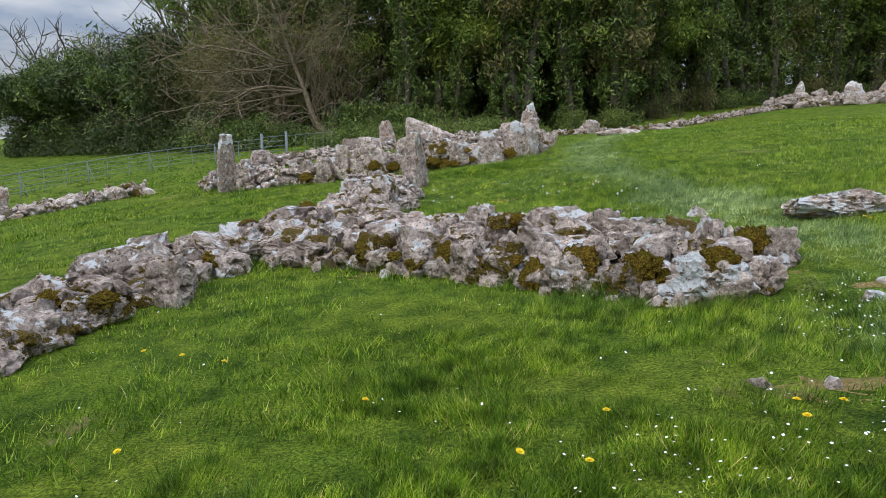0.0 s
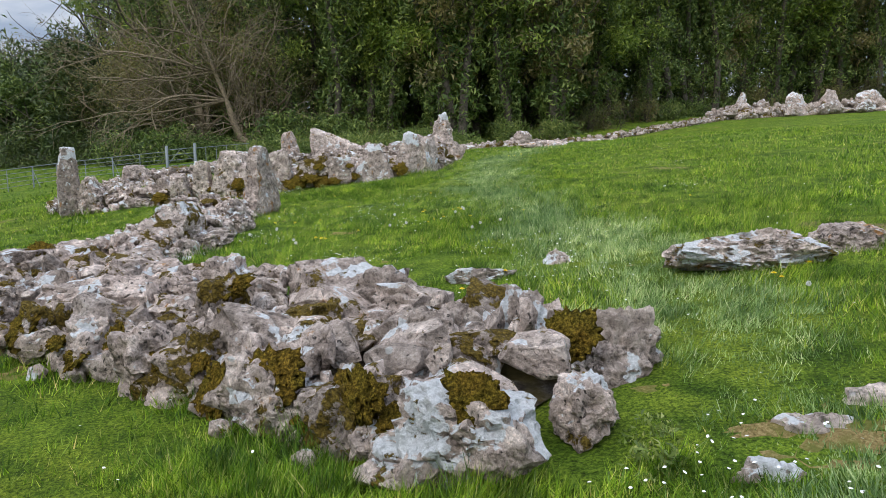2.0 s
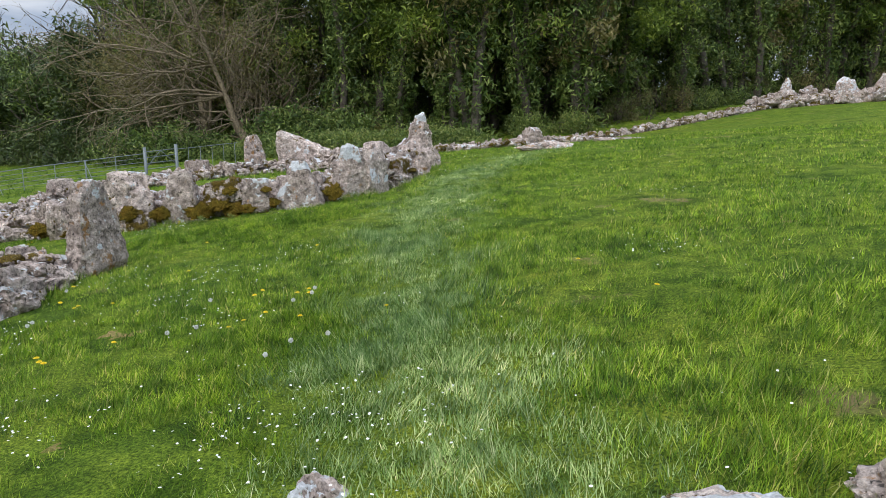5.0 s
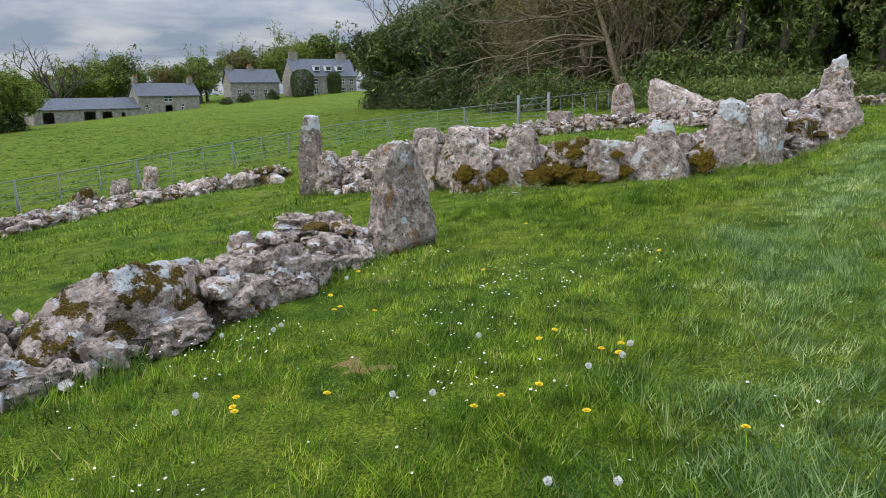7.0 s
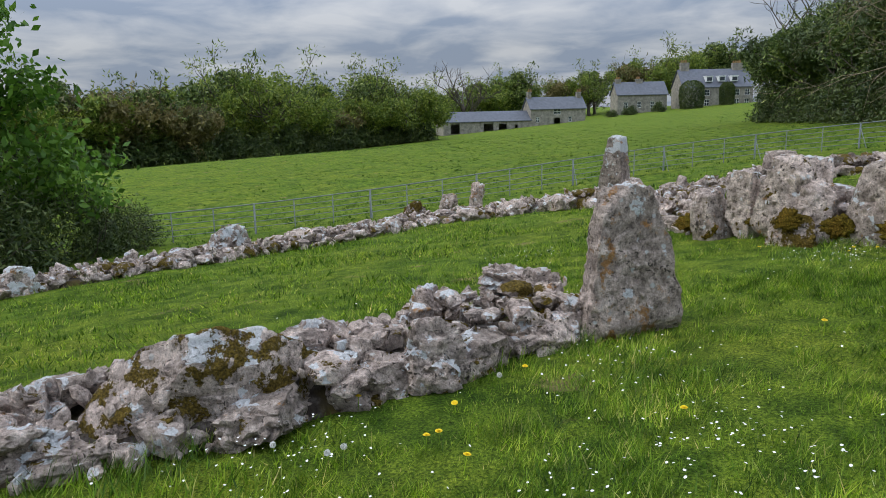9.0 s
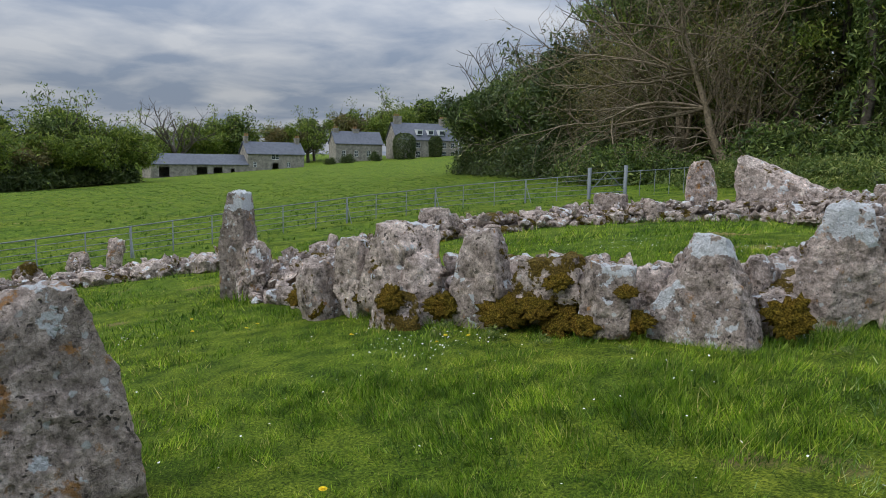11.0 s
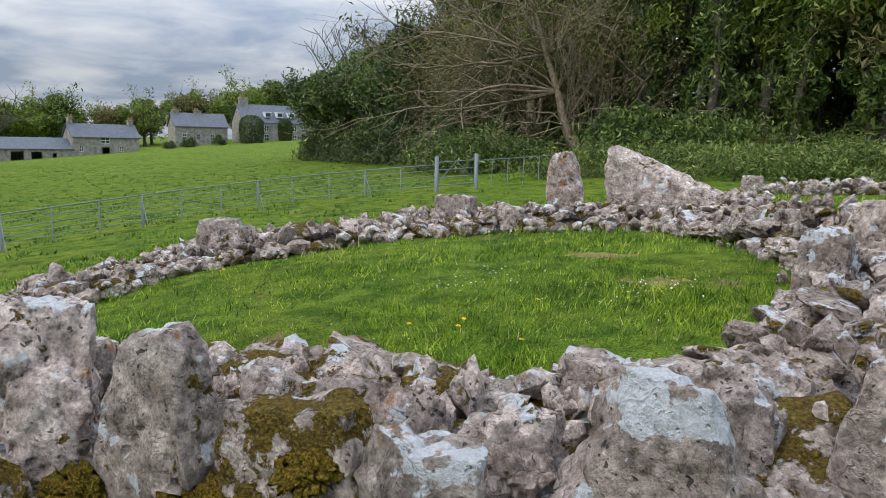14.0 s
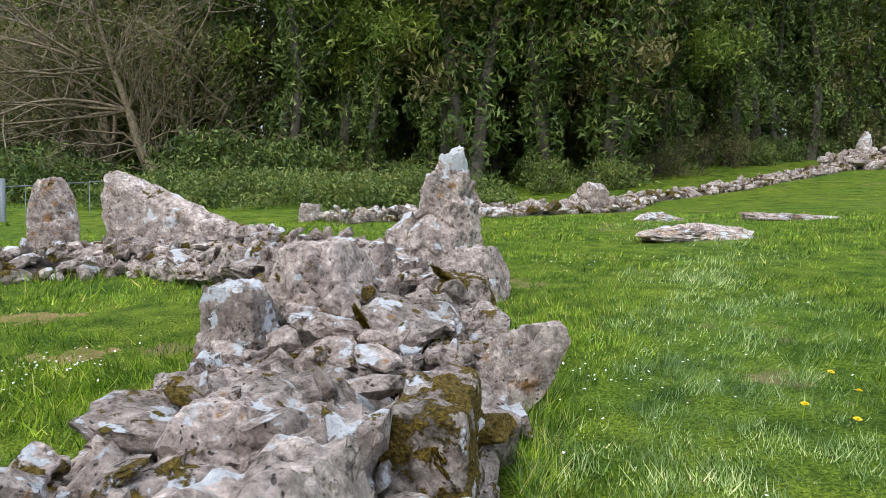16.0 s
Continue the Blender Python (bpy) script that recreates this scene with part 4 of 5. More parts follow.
def shrub(seed, w, d, h, leaves, mat, name, label, size=0.1, stems=12, group="shrubs"):
    """A many-stemmed bush with an uneven leafy skin."""
    rng = np.random.default_rng(seed)
    bush = base_of(name, 0, 0, label, "shrub", group, z=0)
    tips = []
    for _ in range(5 if stems < 20 else 8):
        wood = Wood()
        a = rng.uniform(0, 2 * math.pi)
        foot = (math.cos(a) * w * 0.2, math.sin(a) * d * 0.2, -0.1)
        branch(wood, rng, foot, (math.cos(a) * w, math.sin(a) * d, h * 1.4), h * 0.6, 0.03, 1, tips, 0.25, 0.05, (2, 4), 0.6, 4)
        part("stem", wood.mesh("stem", BARK), bush)
    hubs = rng.normal(size=(max(14, leaves // 60), 3))
    leaves = int(leaves * 1.6)
    hubs[:, 2] = np.abs(hubs[:, 2])
    hubs /= np.linalg.norm(hubs, axis=1, keepdims=True)
    hubs *= rng.uniform(0.55, 1.0, (len(hubs), 1)) * (w / 2, d / 2, h * 0.92)
    c = hubs[rng.integers(len(hubs), size=leaves)] + rng.normal(size=(leaves, 3)) * (w * 0.1, d * 0.1, h * 0.1)
    c[:, 2] = np.abs(c[:, 2]) + 0.02
    part("foliage", quads_mesh("foliage", leaf_tris(rng, c, size, 0.2), mat, 3), bush)
    return bush


def plant(kinds, x, y, rng, lo=0.85, hi=1.15, used=set()):
    """Set one of the kinds on the ground; the first use moves the built one, later ones are copies."""
    k = int(rng.integers(len(kinds)))
    m = pose(x, y, g(x, y) - 0.05, 0, 0, rng.uniform(0, 360))
    s = rng.uniform(lo, hi)
    if kinds[k].name not in used:
        used.add(kinds[k].name)
        kinds[k].matrix_basis = m @ Matrix.Diagonal((s, s, s, 1))
        return kinds[k]
    ob = copy_thing(kinds[k], m)
    ob.scale = (s, s, s)
    return ob


# wood behind the ruins: front trees stand along an uneven edge, others close it behind
rng = np.random.default_rng(77)
IVIES = [ivy_tree(101, 17, 1, 6000, 4000, SPRING), ivy_tree(102, 19, 2, 7500, 3500, IVY), ivy_tree(103, 16, 1, 4500, 6000, SPRING, label="woodland tree with spring leaves and ivy on its trunk"),
         ivy_tree(104, 18, 2, 6500, 4500, SPRING), ivy_tree(105, 15, 3, 7000, 3500, BUDDING, label="several-stemmed woodland tree, budding, with ivy below")]
BACKS = [ivy_tree(106, 18, 2, 2600, 1500, IVY, leaf=0.26), ivy_tree(107, 17, 2, 2300, 1800, SPRING, leaf=0.26)]
EDGE = [(-25, 68), (-17, 61), (-11, 56.5), (-5, 53.5), (1, 51), (7, 49.5), (13, 51.5), (19, 56), (25, 62), (32, 65), (40, 66), (50, 66), (62, 64)]
edge_length = along(EDGE, 0)[2]
for depth, step in ((0.0, 2.5), (3.5, 3.1), (7.5, 4.0)):
    count = int(edge_length / step)
    for k in range(count):
        c, d, _ = along(EDGE, (k + rng.uniform(0.2, 0.8)) / count)
        n = np.array((-d[1], d[0]))
        q = c + n * (depth + rng.uniform(-0.9, 0.9))
        plant(IVIES if depth < 1 else BACKS, q[0], q[1], rng, 0.85, 1.15)


def deep_wood():
    """The dim inside of the wood: far trunks and leaves too many to count."""
    rng = np.random.default_rng(5)
    quads = []
    for depth in (11, 16):
        for k in range(900):
            c, d, _ = along(EDGE, rng.uniform(0, 1))
            n = np.array((-d[1], d[0]))
            q = c + n * (depth + rng.uniform(-1.5, 1.5))
            h = rng.uniform(0, 19)
            quads.append((q[0], q[1], g(*q) + h))
    hubs = np.array(quads)
    c = np.repeat(hubs, 30, 0) + rng.normal(size=(len(hubs) * 30, 3)) * 0.9
    me = quads_mesh("deep_wood", leaf_tris(rng, c, 0.5, 0.3), IVY, 3)
    tagged(new("deep_wood", me), "dim massed foliage deep inside the wood", "woodland", kind="stuff")


deep_wood()

# low growth under the edge of the wood
BUSHES = [shrub(201, 3.4, 2.6, 1.9, 1900, BRAMBLE, "bramble_bush", "tangled bramble bush under the trees", 0.10),
          shrub(202, 2.6, 2.4, 2.4, 1700, IVY, "ivy_bush", "dark rounded ivy bush under the trees", 0.11),
          shrub(203, 3.2, 2.8, 3.0, 1300, BUDDING, "thorn_bush", "brownish half-bare thorn bush at the wood's edge", 0.08, 40)]
rng = np.random.default_rng(88)
for k in range(34):
    c, d, _ = along(EDGE, (k + rng.uniform(0.1, 0.9)) / 34)
    n = np.array((-d[1], d[0]))
    q = c - n * rng.uniform(0.6, 2.0)
    plant(BUSHES, q[0], q[1], rng, 0.6, 1.0)
BANK = shrub(204, 3.8, 2.8, 1.1, 2000, BRAMBLE, "bramble_patch", "low light-green bramble patch on a bank", 0.08)
for k in range(13):
    x = -6.5 + k * 0.95 + rng.uniform(-0.3, 0.3)
    plant([BANK], x, 42.5 + 0.35 * abs(k - 6) + rng.uniform(-3.0, 2.0), rng, 0.9, 1.25)
LAUREL = shrub(205, 4.4, 3.2, 2.0, 3400, IVY, "evergreen_bush", "dense dark evergreen bush at a tree's foot", 0.12)
for x, y, s in ((-12.4, 47.8, 1.25), (-10.2, 47.2, 0.85), (-5.2, 49.0, 1.4), (-2.6, 49.6, 1.2), (-15.0, 50.5, 1.1), (-17.5, 53, 1.2)):
    plant([LAUREL], x, y, rng, s, s * 1.02)


def leaning_tree():
    """The bare tree that leans over the fence, its cut foot pale."""
    rng = np.random.default_rng(31)
    x, y = -8.4, 50.0
    tree = base_of("leaning_tree", x, y, "bare leaning tree with pale tangled limbs and a cut foot", "tree")
    wood, tips = Wood(), []
    trunk = [Vector((1.6, 0, 0.95)), Vector((0.7, 0, 0.6)), Vector((-0.3, -0.1, 0.75)), Vector((-0.8, -0.2, 1.8)), Vector((-1.2, -0.3, 3.4)), Vector((-1.9, -0.2, 5.2)), Vector((-2.6, 0, 7.2)), Vector((-3.4, 0.2, 9.6))]
    wood.limb(trunk, [0.30, 0.36, 0.34, 0.22, 0.16, 0.12, 0.08, 0.04], 9)
    for k in (2, 3, 3, 4, 4, 4, 5, 5, 6, 6, 7):
        for _ in range(3):
            d = Vector((rng.uniform(-2.6, 1.5), rng.uniform(-0.9, 0.4), rng.uniform(-0.1, 1.0)))
            branch(wood, rng, trunk[k], d, rng.uniform(2.8, 5.6), 0.065, 3, tips, 0.26, -0.01, (3, 5), 0.75, 3)
    for _ in range(8):
        branch(wood, rng, trunk[rng.integers(3, 6)], (-2.2, rng.uniform(-0.8, 0.2), rng.uniform(-0.25, 0.3)), rng.uniform(5.0, 7.0), 0.085, 3, tips, 0.16, -0.03, (3, 5), 0.6, 4)
    for _ in range(30):
        k = rng.integers(1, 5)
        branch(wood, rng, trunk[k], (rng.uniform(-0.3, 0.9), rng.uniform(-0.5, 0.3), 1.5), rng.uniform(2.0, 4.0), 0.035, 2, tips, 0.14, 0.05, (1, 3), 0.4, 4)
    part("trunk", wood.mesh("trunk", BARK_PALE), tree)
    cut = Wood()
    cut.limb([(1.58, 0, 0.9), (1.68, 0, 0.92)], [0.31, 0.30], 12)
    part("cut_face", cut.mesh("cut_face", CUT_WOOD), tree, "orange-brown sawn end")
    c = cloud(rng, tips, 1500, 0.3)
    part("foliage", quads_mesh("foliage", leaf_quads(rng, c, 0.06), BUDDING), tree, "scattered yellowish buds")


leaning_tree()

# dark evergreen group by the field, with bare tops behind
GREENS = [round_tree(301, 13, 0.75, 4200, YEW, "evergreen_tree", "dense dark evergreen tree reaching to the ground", 0.34, 0.0),
          round_tree(302, 12, 0.9, 3600, IVY, "holm_oak", "broad dark-leaved tree at the field's edge", 0.30, 0.05)]
rng = np.random.default_rng(99)
for x, y in ((-50.3, 91), (-47, 86), (-43, 82), (-39, 78), (-34, 74), (-29, 70), (-48, 93), (-37, 83), (-30, 76), (-24, 66)):
    plant(GREENS, x, y, rng, 0.85, 1.15)
SKIRT = shrub(303, 6.5, 5, 4.2, 2200, YEW, "evergreen_shrub", "dark spreading evergreen skirt at the field's edge", 0.2)
for x, y in ((-51, 88), (-48, 83), (-43.5, 79.5), (-39.5, 75.5), (-35, 71.5), (-31, 67.5), (-26, 63.5), (-21, 59.5), (-17, 56)):
    plant([SKIRT], x, y, rng, 0.8, 1.1)
THORN = round_tree(313, 11, 0.8, 1500, BUDDING, "thorn_tree", "brownish twiggy tree just breaking into bud", 0.13, 0.0, BARK_PALE)
for x, y in ((-12.5, 54.5), (-16, 57.5), (-20.5, 61.5), (-8.5, 54)):
    plant([THORN], x, y, rng, 0.9, 1.15)
BARES = [round_tree(311, 16, 0.5, 0, YEW, "bare_tree", "tall leafless tree against the sky"), round_tree(312, 15, 0.45, 900, BUDDING, "budding_tree", "tall tree just coming into bud", 0.16)]
for x, y in ((-50, 97), (-44, 91), (-40, 88), (-35, 82), (-31, 80), (-54, 100), (-26, 73), (-22, 68), (-19, 65)):
    plant(BARES, x, y, rng, 0.95, 1.2)

# far wood to the west, and trees about the farm
WEST = [round_tree(401, 15, 0.85, 2400, SPRING, "broad_tree", "broad field tree in young green leaf", 0.55, 0.1), round_tree(402, 14, 0.9, 2300, BUDDING, "oak_tree", "brownish oak coming into leaf", 0.55, 0.15),
        round_tree(403, 15, 0.7, 2400, IVY, "dark_tree", "dense dark-green tree among field trees", 0.55, 0.05), round_tree(404, 17, 0.8, 1700, SPRING, "tall_tree", "tall thinly leaved spreading tree", 0.45, 0.2)]
for k in range(17):
    t = k / 16
    plant(WEST, -120 - 20 * t + rng.uniform(-5, 4), 6 + 80 * t + rng.uniform(-2, 2), rng, 0.75, 1.25)
    plant(WEST, -134 - 18 * t + rng.uniform(-4, 4), 4 + 86 * t + rng.uniform(-3, 3), rng, 0.8, 1.35)
HEDGE = shrub(405, 9, 6, 5.5, 2200, YEW, "hedgerow_bush", "dark hedgerow bush at the foot of far trees", 0.38)
for k in range(15):
    t = k / 14
    plant([HEDGE], -117 - 21 * t + rng.uniform(-2, 2), 7 + 79 * t, rng, 0.8, 1.15)
for x, y in ((-199, 118), (-198, 126), (-199, 146), (-196, 153), (-195, 164), (-188, 168), (-180, 172), (-192, 142), (-205, 135), (-190, 203), (-184, 208), (-179, 215), (-170, 222), (-164, 229), (-174, 212), (-186, 180)):
    plant(WEST, x, y, rng, 1.0 + 0.3 * (y > 200), 1.3 + 0.3 * (y > 200))
BIG_BARE = round_tree(411, 23, 0.8, 0, YEW, "spreading_bare_tree", "large leafless tree spreading behind the barn")
BIG_BARE.matrix_basis = pose(-180, 124, g(-180, 124), 0, 0, 40)

# sycamore in full young leaf, beside the low wall, over a dark thicket
def sycamore():
    rng = np.random.default_rng(61)
    tree = base_of("sycamore", -16.9, 7.4, "sycamore in fresh bright-green leaf beside the low wall", "tree")
    wood, tips = Wood(), []
    trunk = wander(rng, (0, 0, -0.3), (0, 0, 1), 4.5, 4, 0.05)
    wood.limb(trunk, [0.32, 0.28, 0.25, 0.22, 0.19], 9)
    for k in range(16):
        a = k * 2.4
        branch(wood, rng, trunk[rng.integers(1, 5)], (math.cos(a), math.sin(a), rng.uniform(0.1, 1.2)), rng.uniform(2.4, 3.6), 0.09, 2, tips, 0.2, 0.03, (3, 5), 0.6, 4)
    part("trunk", wood.mesh("trunk", BARK), tree)
    c = cloud(rng, [p for p in tips if p.z > 1.5], 30000, 0.34, 0.6)
    part("crown", quads_mesh("crown", leaf_quads(rng, c, 0.115, 0.5), SYCAMORE), tree)


sycamore()
THICKET = shrub(601, 4.5, 3.5, 2.6, 4200, YEW, "thicket", "dark twiggy thicket beside the low wall", 0.09, 40)
for x, y, s in ((-14.8, 8.6, 0.95), (-16.6, 10.6, 0.8), (-18.0, 12.2, 0.6), (-15.5, 6.6, 1.15)):
    plant([THICKET], x, y, rng, s, s * 1.01)


# ---- farm and house across the field ----
def box_into(v, f, lo, hi):
    b = len(v)
    v.extend([(x, y, z) for z in (lo[2], hi[2]) for y in (lo[1], hi[1]) for x in (lo[0], hi[0])])
    f.extend([tuple(b + k for k in q) for q in ((0, 2, 3, 1), (4, 5, 7, 6), (0, 1, 5, 4), (2, 6, 7, 3), (0, 4, 6, 2), (1, 3, 7, 5))])


def box_mesh(name, boxes, mat):
    v, f = [], []
    for lo, hi in boxes:
        box_into(v, f, lo, hi)
    return mesh_of(name, v, f, mat, False)


def pierced(length, height, thick, holes, y0):
    """Boxes that make up a wall along x with rectangular holes (x0, x1, z0, z1)."""
    xs = sorted({0.0, length, *[h[0] for h in holes], *[h[1] for h in holes]})
    zs = sorted({-2.0, height, *[h[2] for h in holes], *[h[3] for h in holes]})
    out = []
    for a, b in zip(xs, xs[1:]):
        for c, d in zip(zs, zs[1:]):
            if not any(h[0] <= (a + b) / 2 <= h[1] and h[2] <= (c + d) / 2 <= h[3] for h in holes):
                out.append(((a, y0, c), (b, y0 + thick, d)))
    return out


def frame_mesh(name, a, b, c, d, w, y0, y1, mat):
    """A rectangular frame from a to b and c to d, its members w wide."""
    v = []
    for y in (y0, y1):
        v += [(a, y, c), (b, y, c), (b, y, d), (a, y, d), (a + w, y, c + w), (b - w, y, c + w), (b - w, y, d - w), (a + w, y, d - w)]
    f = []
    for k in range(4):
        j = (k + 1) % 4
        f += [(k, j, 4 + j, 4 + k), (8 + k, 12 + k, 12 + j, 8 + j), (k, 8 + k, 8 + j, j), (4 + k, 4 + j, 12 + j, 12 + k)]
    return mesh_of(name, v, f, mat, False)


def gabled(name, label, x, y, yaw, length, depth, height, rise, openings, windows=(), chimneys=(), dormers=(), z=None, category="building"):
    """A gabled building, its front along local x at local y = 0, with openings, sash windows, chimneys and dormers."""
    thing = base_of(name, x, y, label, category, z=z)
    thing.rotation_euler = (0, 0, radians(yaw))
    t = 0.5
    holes = [*openings, *windows]
    boxes = pierced(length, height, t, holes, 0.0) + [((0, depth - t, -2), (length, depth, height)), ((0, t, -2), (t, depth - t, height)), ((length - t, t, -2), (length, depth - t, height)), ((0, t, -0.2), (length, depth - t, -0.05))]
    part("wall", box_mesh("wall", boxes, RENDER), thing)
    for a, b in ((0, t), (length - t, length)):
        gv = [(a, 0, height), (a, depth, height), (a, depth / 2, height + rise), (b, 0, height), (b, depth, height), (b, depth / 2, height + rise)]
        gf = [(0, 1, 2), (3, 5, 4), (0, 2, 5, 3), (1, 4, 5, 2)]
        part("gable", mesh_of("gable", gv, gf, RENDER, False), thing)
    o, th = 0.35, 0.18
    low = height - o * rise / (depth / 2)
    rv = [(-o, -o, low), (length + o, -o, low), (length + o, depth / 2, height + rise), (-o, depth / 2, height + rise), (length + o, depth + o, low), (-o, depth + o, low)]
    rv += [(a, b, c + th) for a, b, c in rv]
    rf = [(0, 3, 2, 1), (3, 5, 4, 2), (6, 7, 8, 9), (9, 8, 10, 11), (0, 1, 7, 6), (4, 5, 11, 10), (0, 6, 9, 3), (3, 9, 11, 5), (1, 2, 8, 7), (2, 4, 10, 8)]
    part("roof", mesh_of("roof", rv, rf, SLATE, False), thing, "blue-grey slate roof")
    for a, b, c, d in windows:
        win = part("window", frame_mesh("window", a, b, c, d, 0.1, 0.12, 0.24, WHITE_PAINT), thing, "white sash window")
        rail = new("meeting_rail", box_mesh("meeting_rail", [((a + 0.1, 0.13, (c + d) / 2 - 0.05), (b - 0.1, 0.23, (c + d) / 2 + 0.05))], WHITE_PAINT))
        rail.parent = win
        bar = new("glazing_bar", box_mesh("glazing_bar", [(((a + b) / 2 - 0.04, 0.14, c + 0.1), ((a + b) / 2 + 0.04, 0.22, d - 0.1))], WHITE_PAINT))
        bar.parent = win
        pane = new("pane", box_mesh("pane", [((a + 0.02, 0.17, c + 0.02), (b - 0.02, 0.19, d - 0.02))], GLASS))
        pane.parent = win
    for a, w, h in chimneys:
        chim = part("chimney", box_mesh("chimney", [((a, depth / 2 - 0.6, height + rise * 0.5), (a + w, depth / 2 + 0.6, height + rise + h)), ((a - 0.12, depth / 2 - 0.72, height + rise + h - 0.3), (a + w + 0.12, depth / 2 + 0.72, height + rise + h - 0.05))], RENDER), thing, "tall stone chimney stack")
        for q in range(max(2, int(w / 0.7))):
            pot = new("chimney_pot", box_mesh("chimney_pot", [((a + 0.2 + q * 0.65, depth / 2 - 0.2, height + rise + h - 0.05), (a + 0.55 + q * 0.65, depth / 2 + 0.15, height + rise + h + 0.7))], CUT_WOOD))
            pot.parent = chim
    for a, w in dormers:
        zb = height + 0.28 * rise
        part("dormer", box_mesh("dormer", [((a, 0.5, zb), (a + w, depth / 2 - 0.3, zb + 1.5)), ((a - 0.15, 0.35, zb + 1.5), (a + w + 0.15, depth / 2, zb + 1.68))], WHITE_PAINT), thing, "white-painted roof dormer")
        part("dormer_pane", box_mesh("dormer_pane", [((a + 0.2, 0.46, zb + 0.25), (a + w - 0.2, 0.52, zb + 1.3))], GLASS), thing)
    return thing


gabled("barn", "long low stone barn with arched cart openings and slate roof", -163.2, 106.8, 77.2, 25.2, 7, 3.3, 2.4,
       [(2.0, 4.6, 0, 2.6), (11.4, 14.2, 0, 2.6), (15.8, 18.2, 0, 2.5), (20.5, 21.5, 0, 2.2)], z=-4.3)
gabled("farm_cottage", "two-storey stone farm building at the barn's end", -157.6, 131.4, 71.5, 16, 7, 4.6, 3.0, [(6.8, 8.6, 0.0, 2.0)],
       [(1.5, 2.5, 0.9, 2.3), (6.6, 8.8, 3.0, 4.4), (11.0, 12.0, 0.9, 2.3)], [(0.1, 1.0, 1.6), (14.6, 1.2, 1.4)], z=-2.6)
gabled("house_wing", "lower slate-roofed wing of the country house", -159.6, 165.2, 62, 15, 8, 5.0, 3.6, [], [(2, 3.2, 1.0, 2.8), (6, 7.2, 1.0, 2.8), (10, 11.2, 1.0, 2.8)], [(0.3, 1.6, 1.0), (6.5, 2.0, 1.0)], z=0.6)
gabled("country_house", "large grey country house with dormers and tall chimneys", -150.2, 182.6, 60.4, 21.0, 11, 6.6, 5.2, [(3.5, 4.8, 0, 2.4)],
       [(6.5, 8.0, 0.9, 2.9), (11.0, 12.5, 0.9, 2.9), (15.5, 17, 0.9, 2.9), (18.6, 20.0, 0.9, 2.9), (6.5, 8.0, 3.9, 5.7), (11.0, 12.5, 3.9, 5.7), (15.5, 17, 3.9, 5.7), (18.6, 20.0, 3.9, 5.7)],
       [(0.6, 2.6, 2.2), (16.5, 3.2, 1.8)], [(7.0, 1.9), (10.8, 1.9), (14.6, 1.9)], z=0.8)


def topiary(x, y, w, h, label):
    """A clipped yew: a smooth dome with a leafy skin."""
    rng = np.random.default_rng(int(w * 100))
    thing = base_of("clipped_yew", x, y, label, "topiary", "clipped yews")
    k = 5000
    t = rng.uniform(0, 1, k)
    a = rng.uniform(0, 2 * math.pi, k)
    r = w / 2 * np.minimum(1.0, 0.86 + 0.14 * np.sin(t * 3.0)) * np.where(t > 0.72, np.sqrt(np.clip(1 - ((t - 0.72) / 0.30) ** 2, 0, 1)), 1)
    r = r * np.sqrt(rng.uniform(0.75, 1.0, k))
    c = np.stack([np.cos(a) * r, np.sin(a) * r, t * h], 1)
    part("foliage", quads_mesh("foliage", leaf_tris(rng, c, 0.34, 0.2), YEW, 3), thing)
    trunk = Wood()
    trunk.limb([(0, 0, -0.3), (0, 0, h * 0.7)], [0.3, 0.15], 8)
    part("trunk", trunk.mesh("trunk", BARK), thing)


topiary(-141.7, 176.6, 7.0, 7.8, "large dome-shaped clipped yew on the lawn")
topiary(-138.8, 188.0, 4.2, 6.4, "smaller dome-shaped clipped yew on the lawn")
for x, y, s in ((-146, 168, 0.55), (-150, 161, 0.5), (-134, 199, 0.75), (-152, 156, 0.4)):
    plant([HEDGE], x, y, rng, s, s * 1.02)


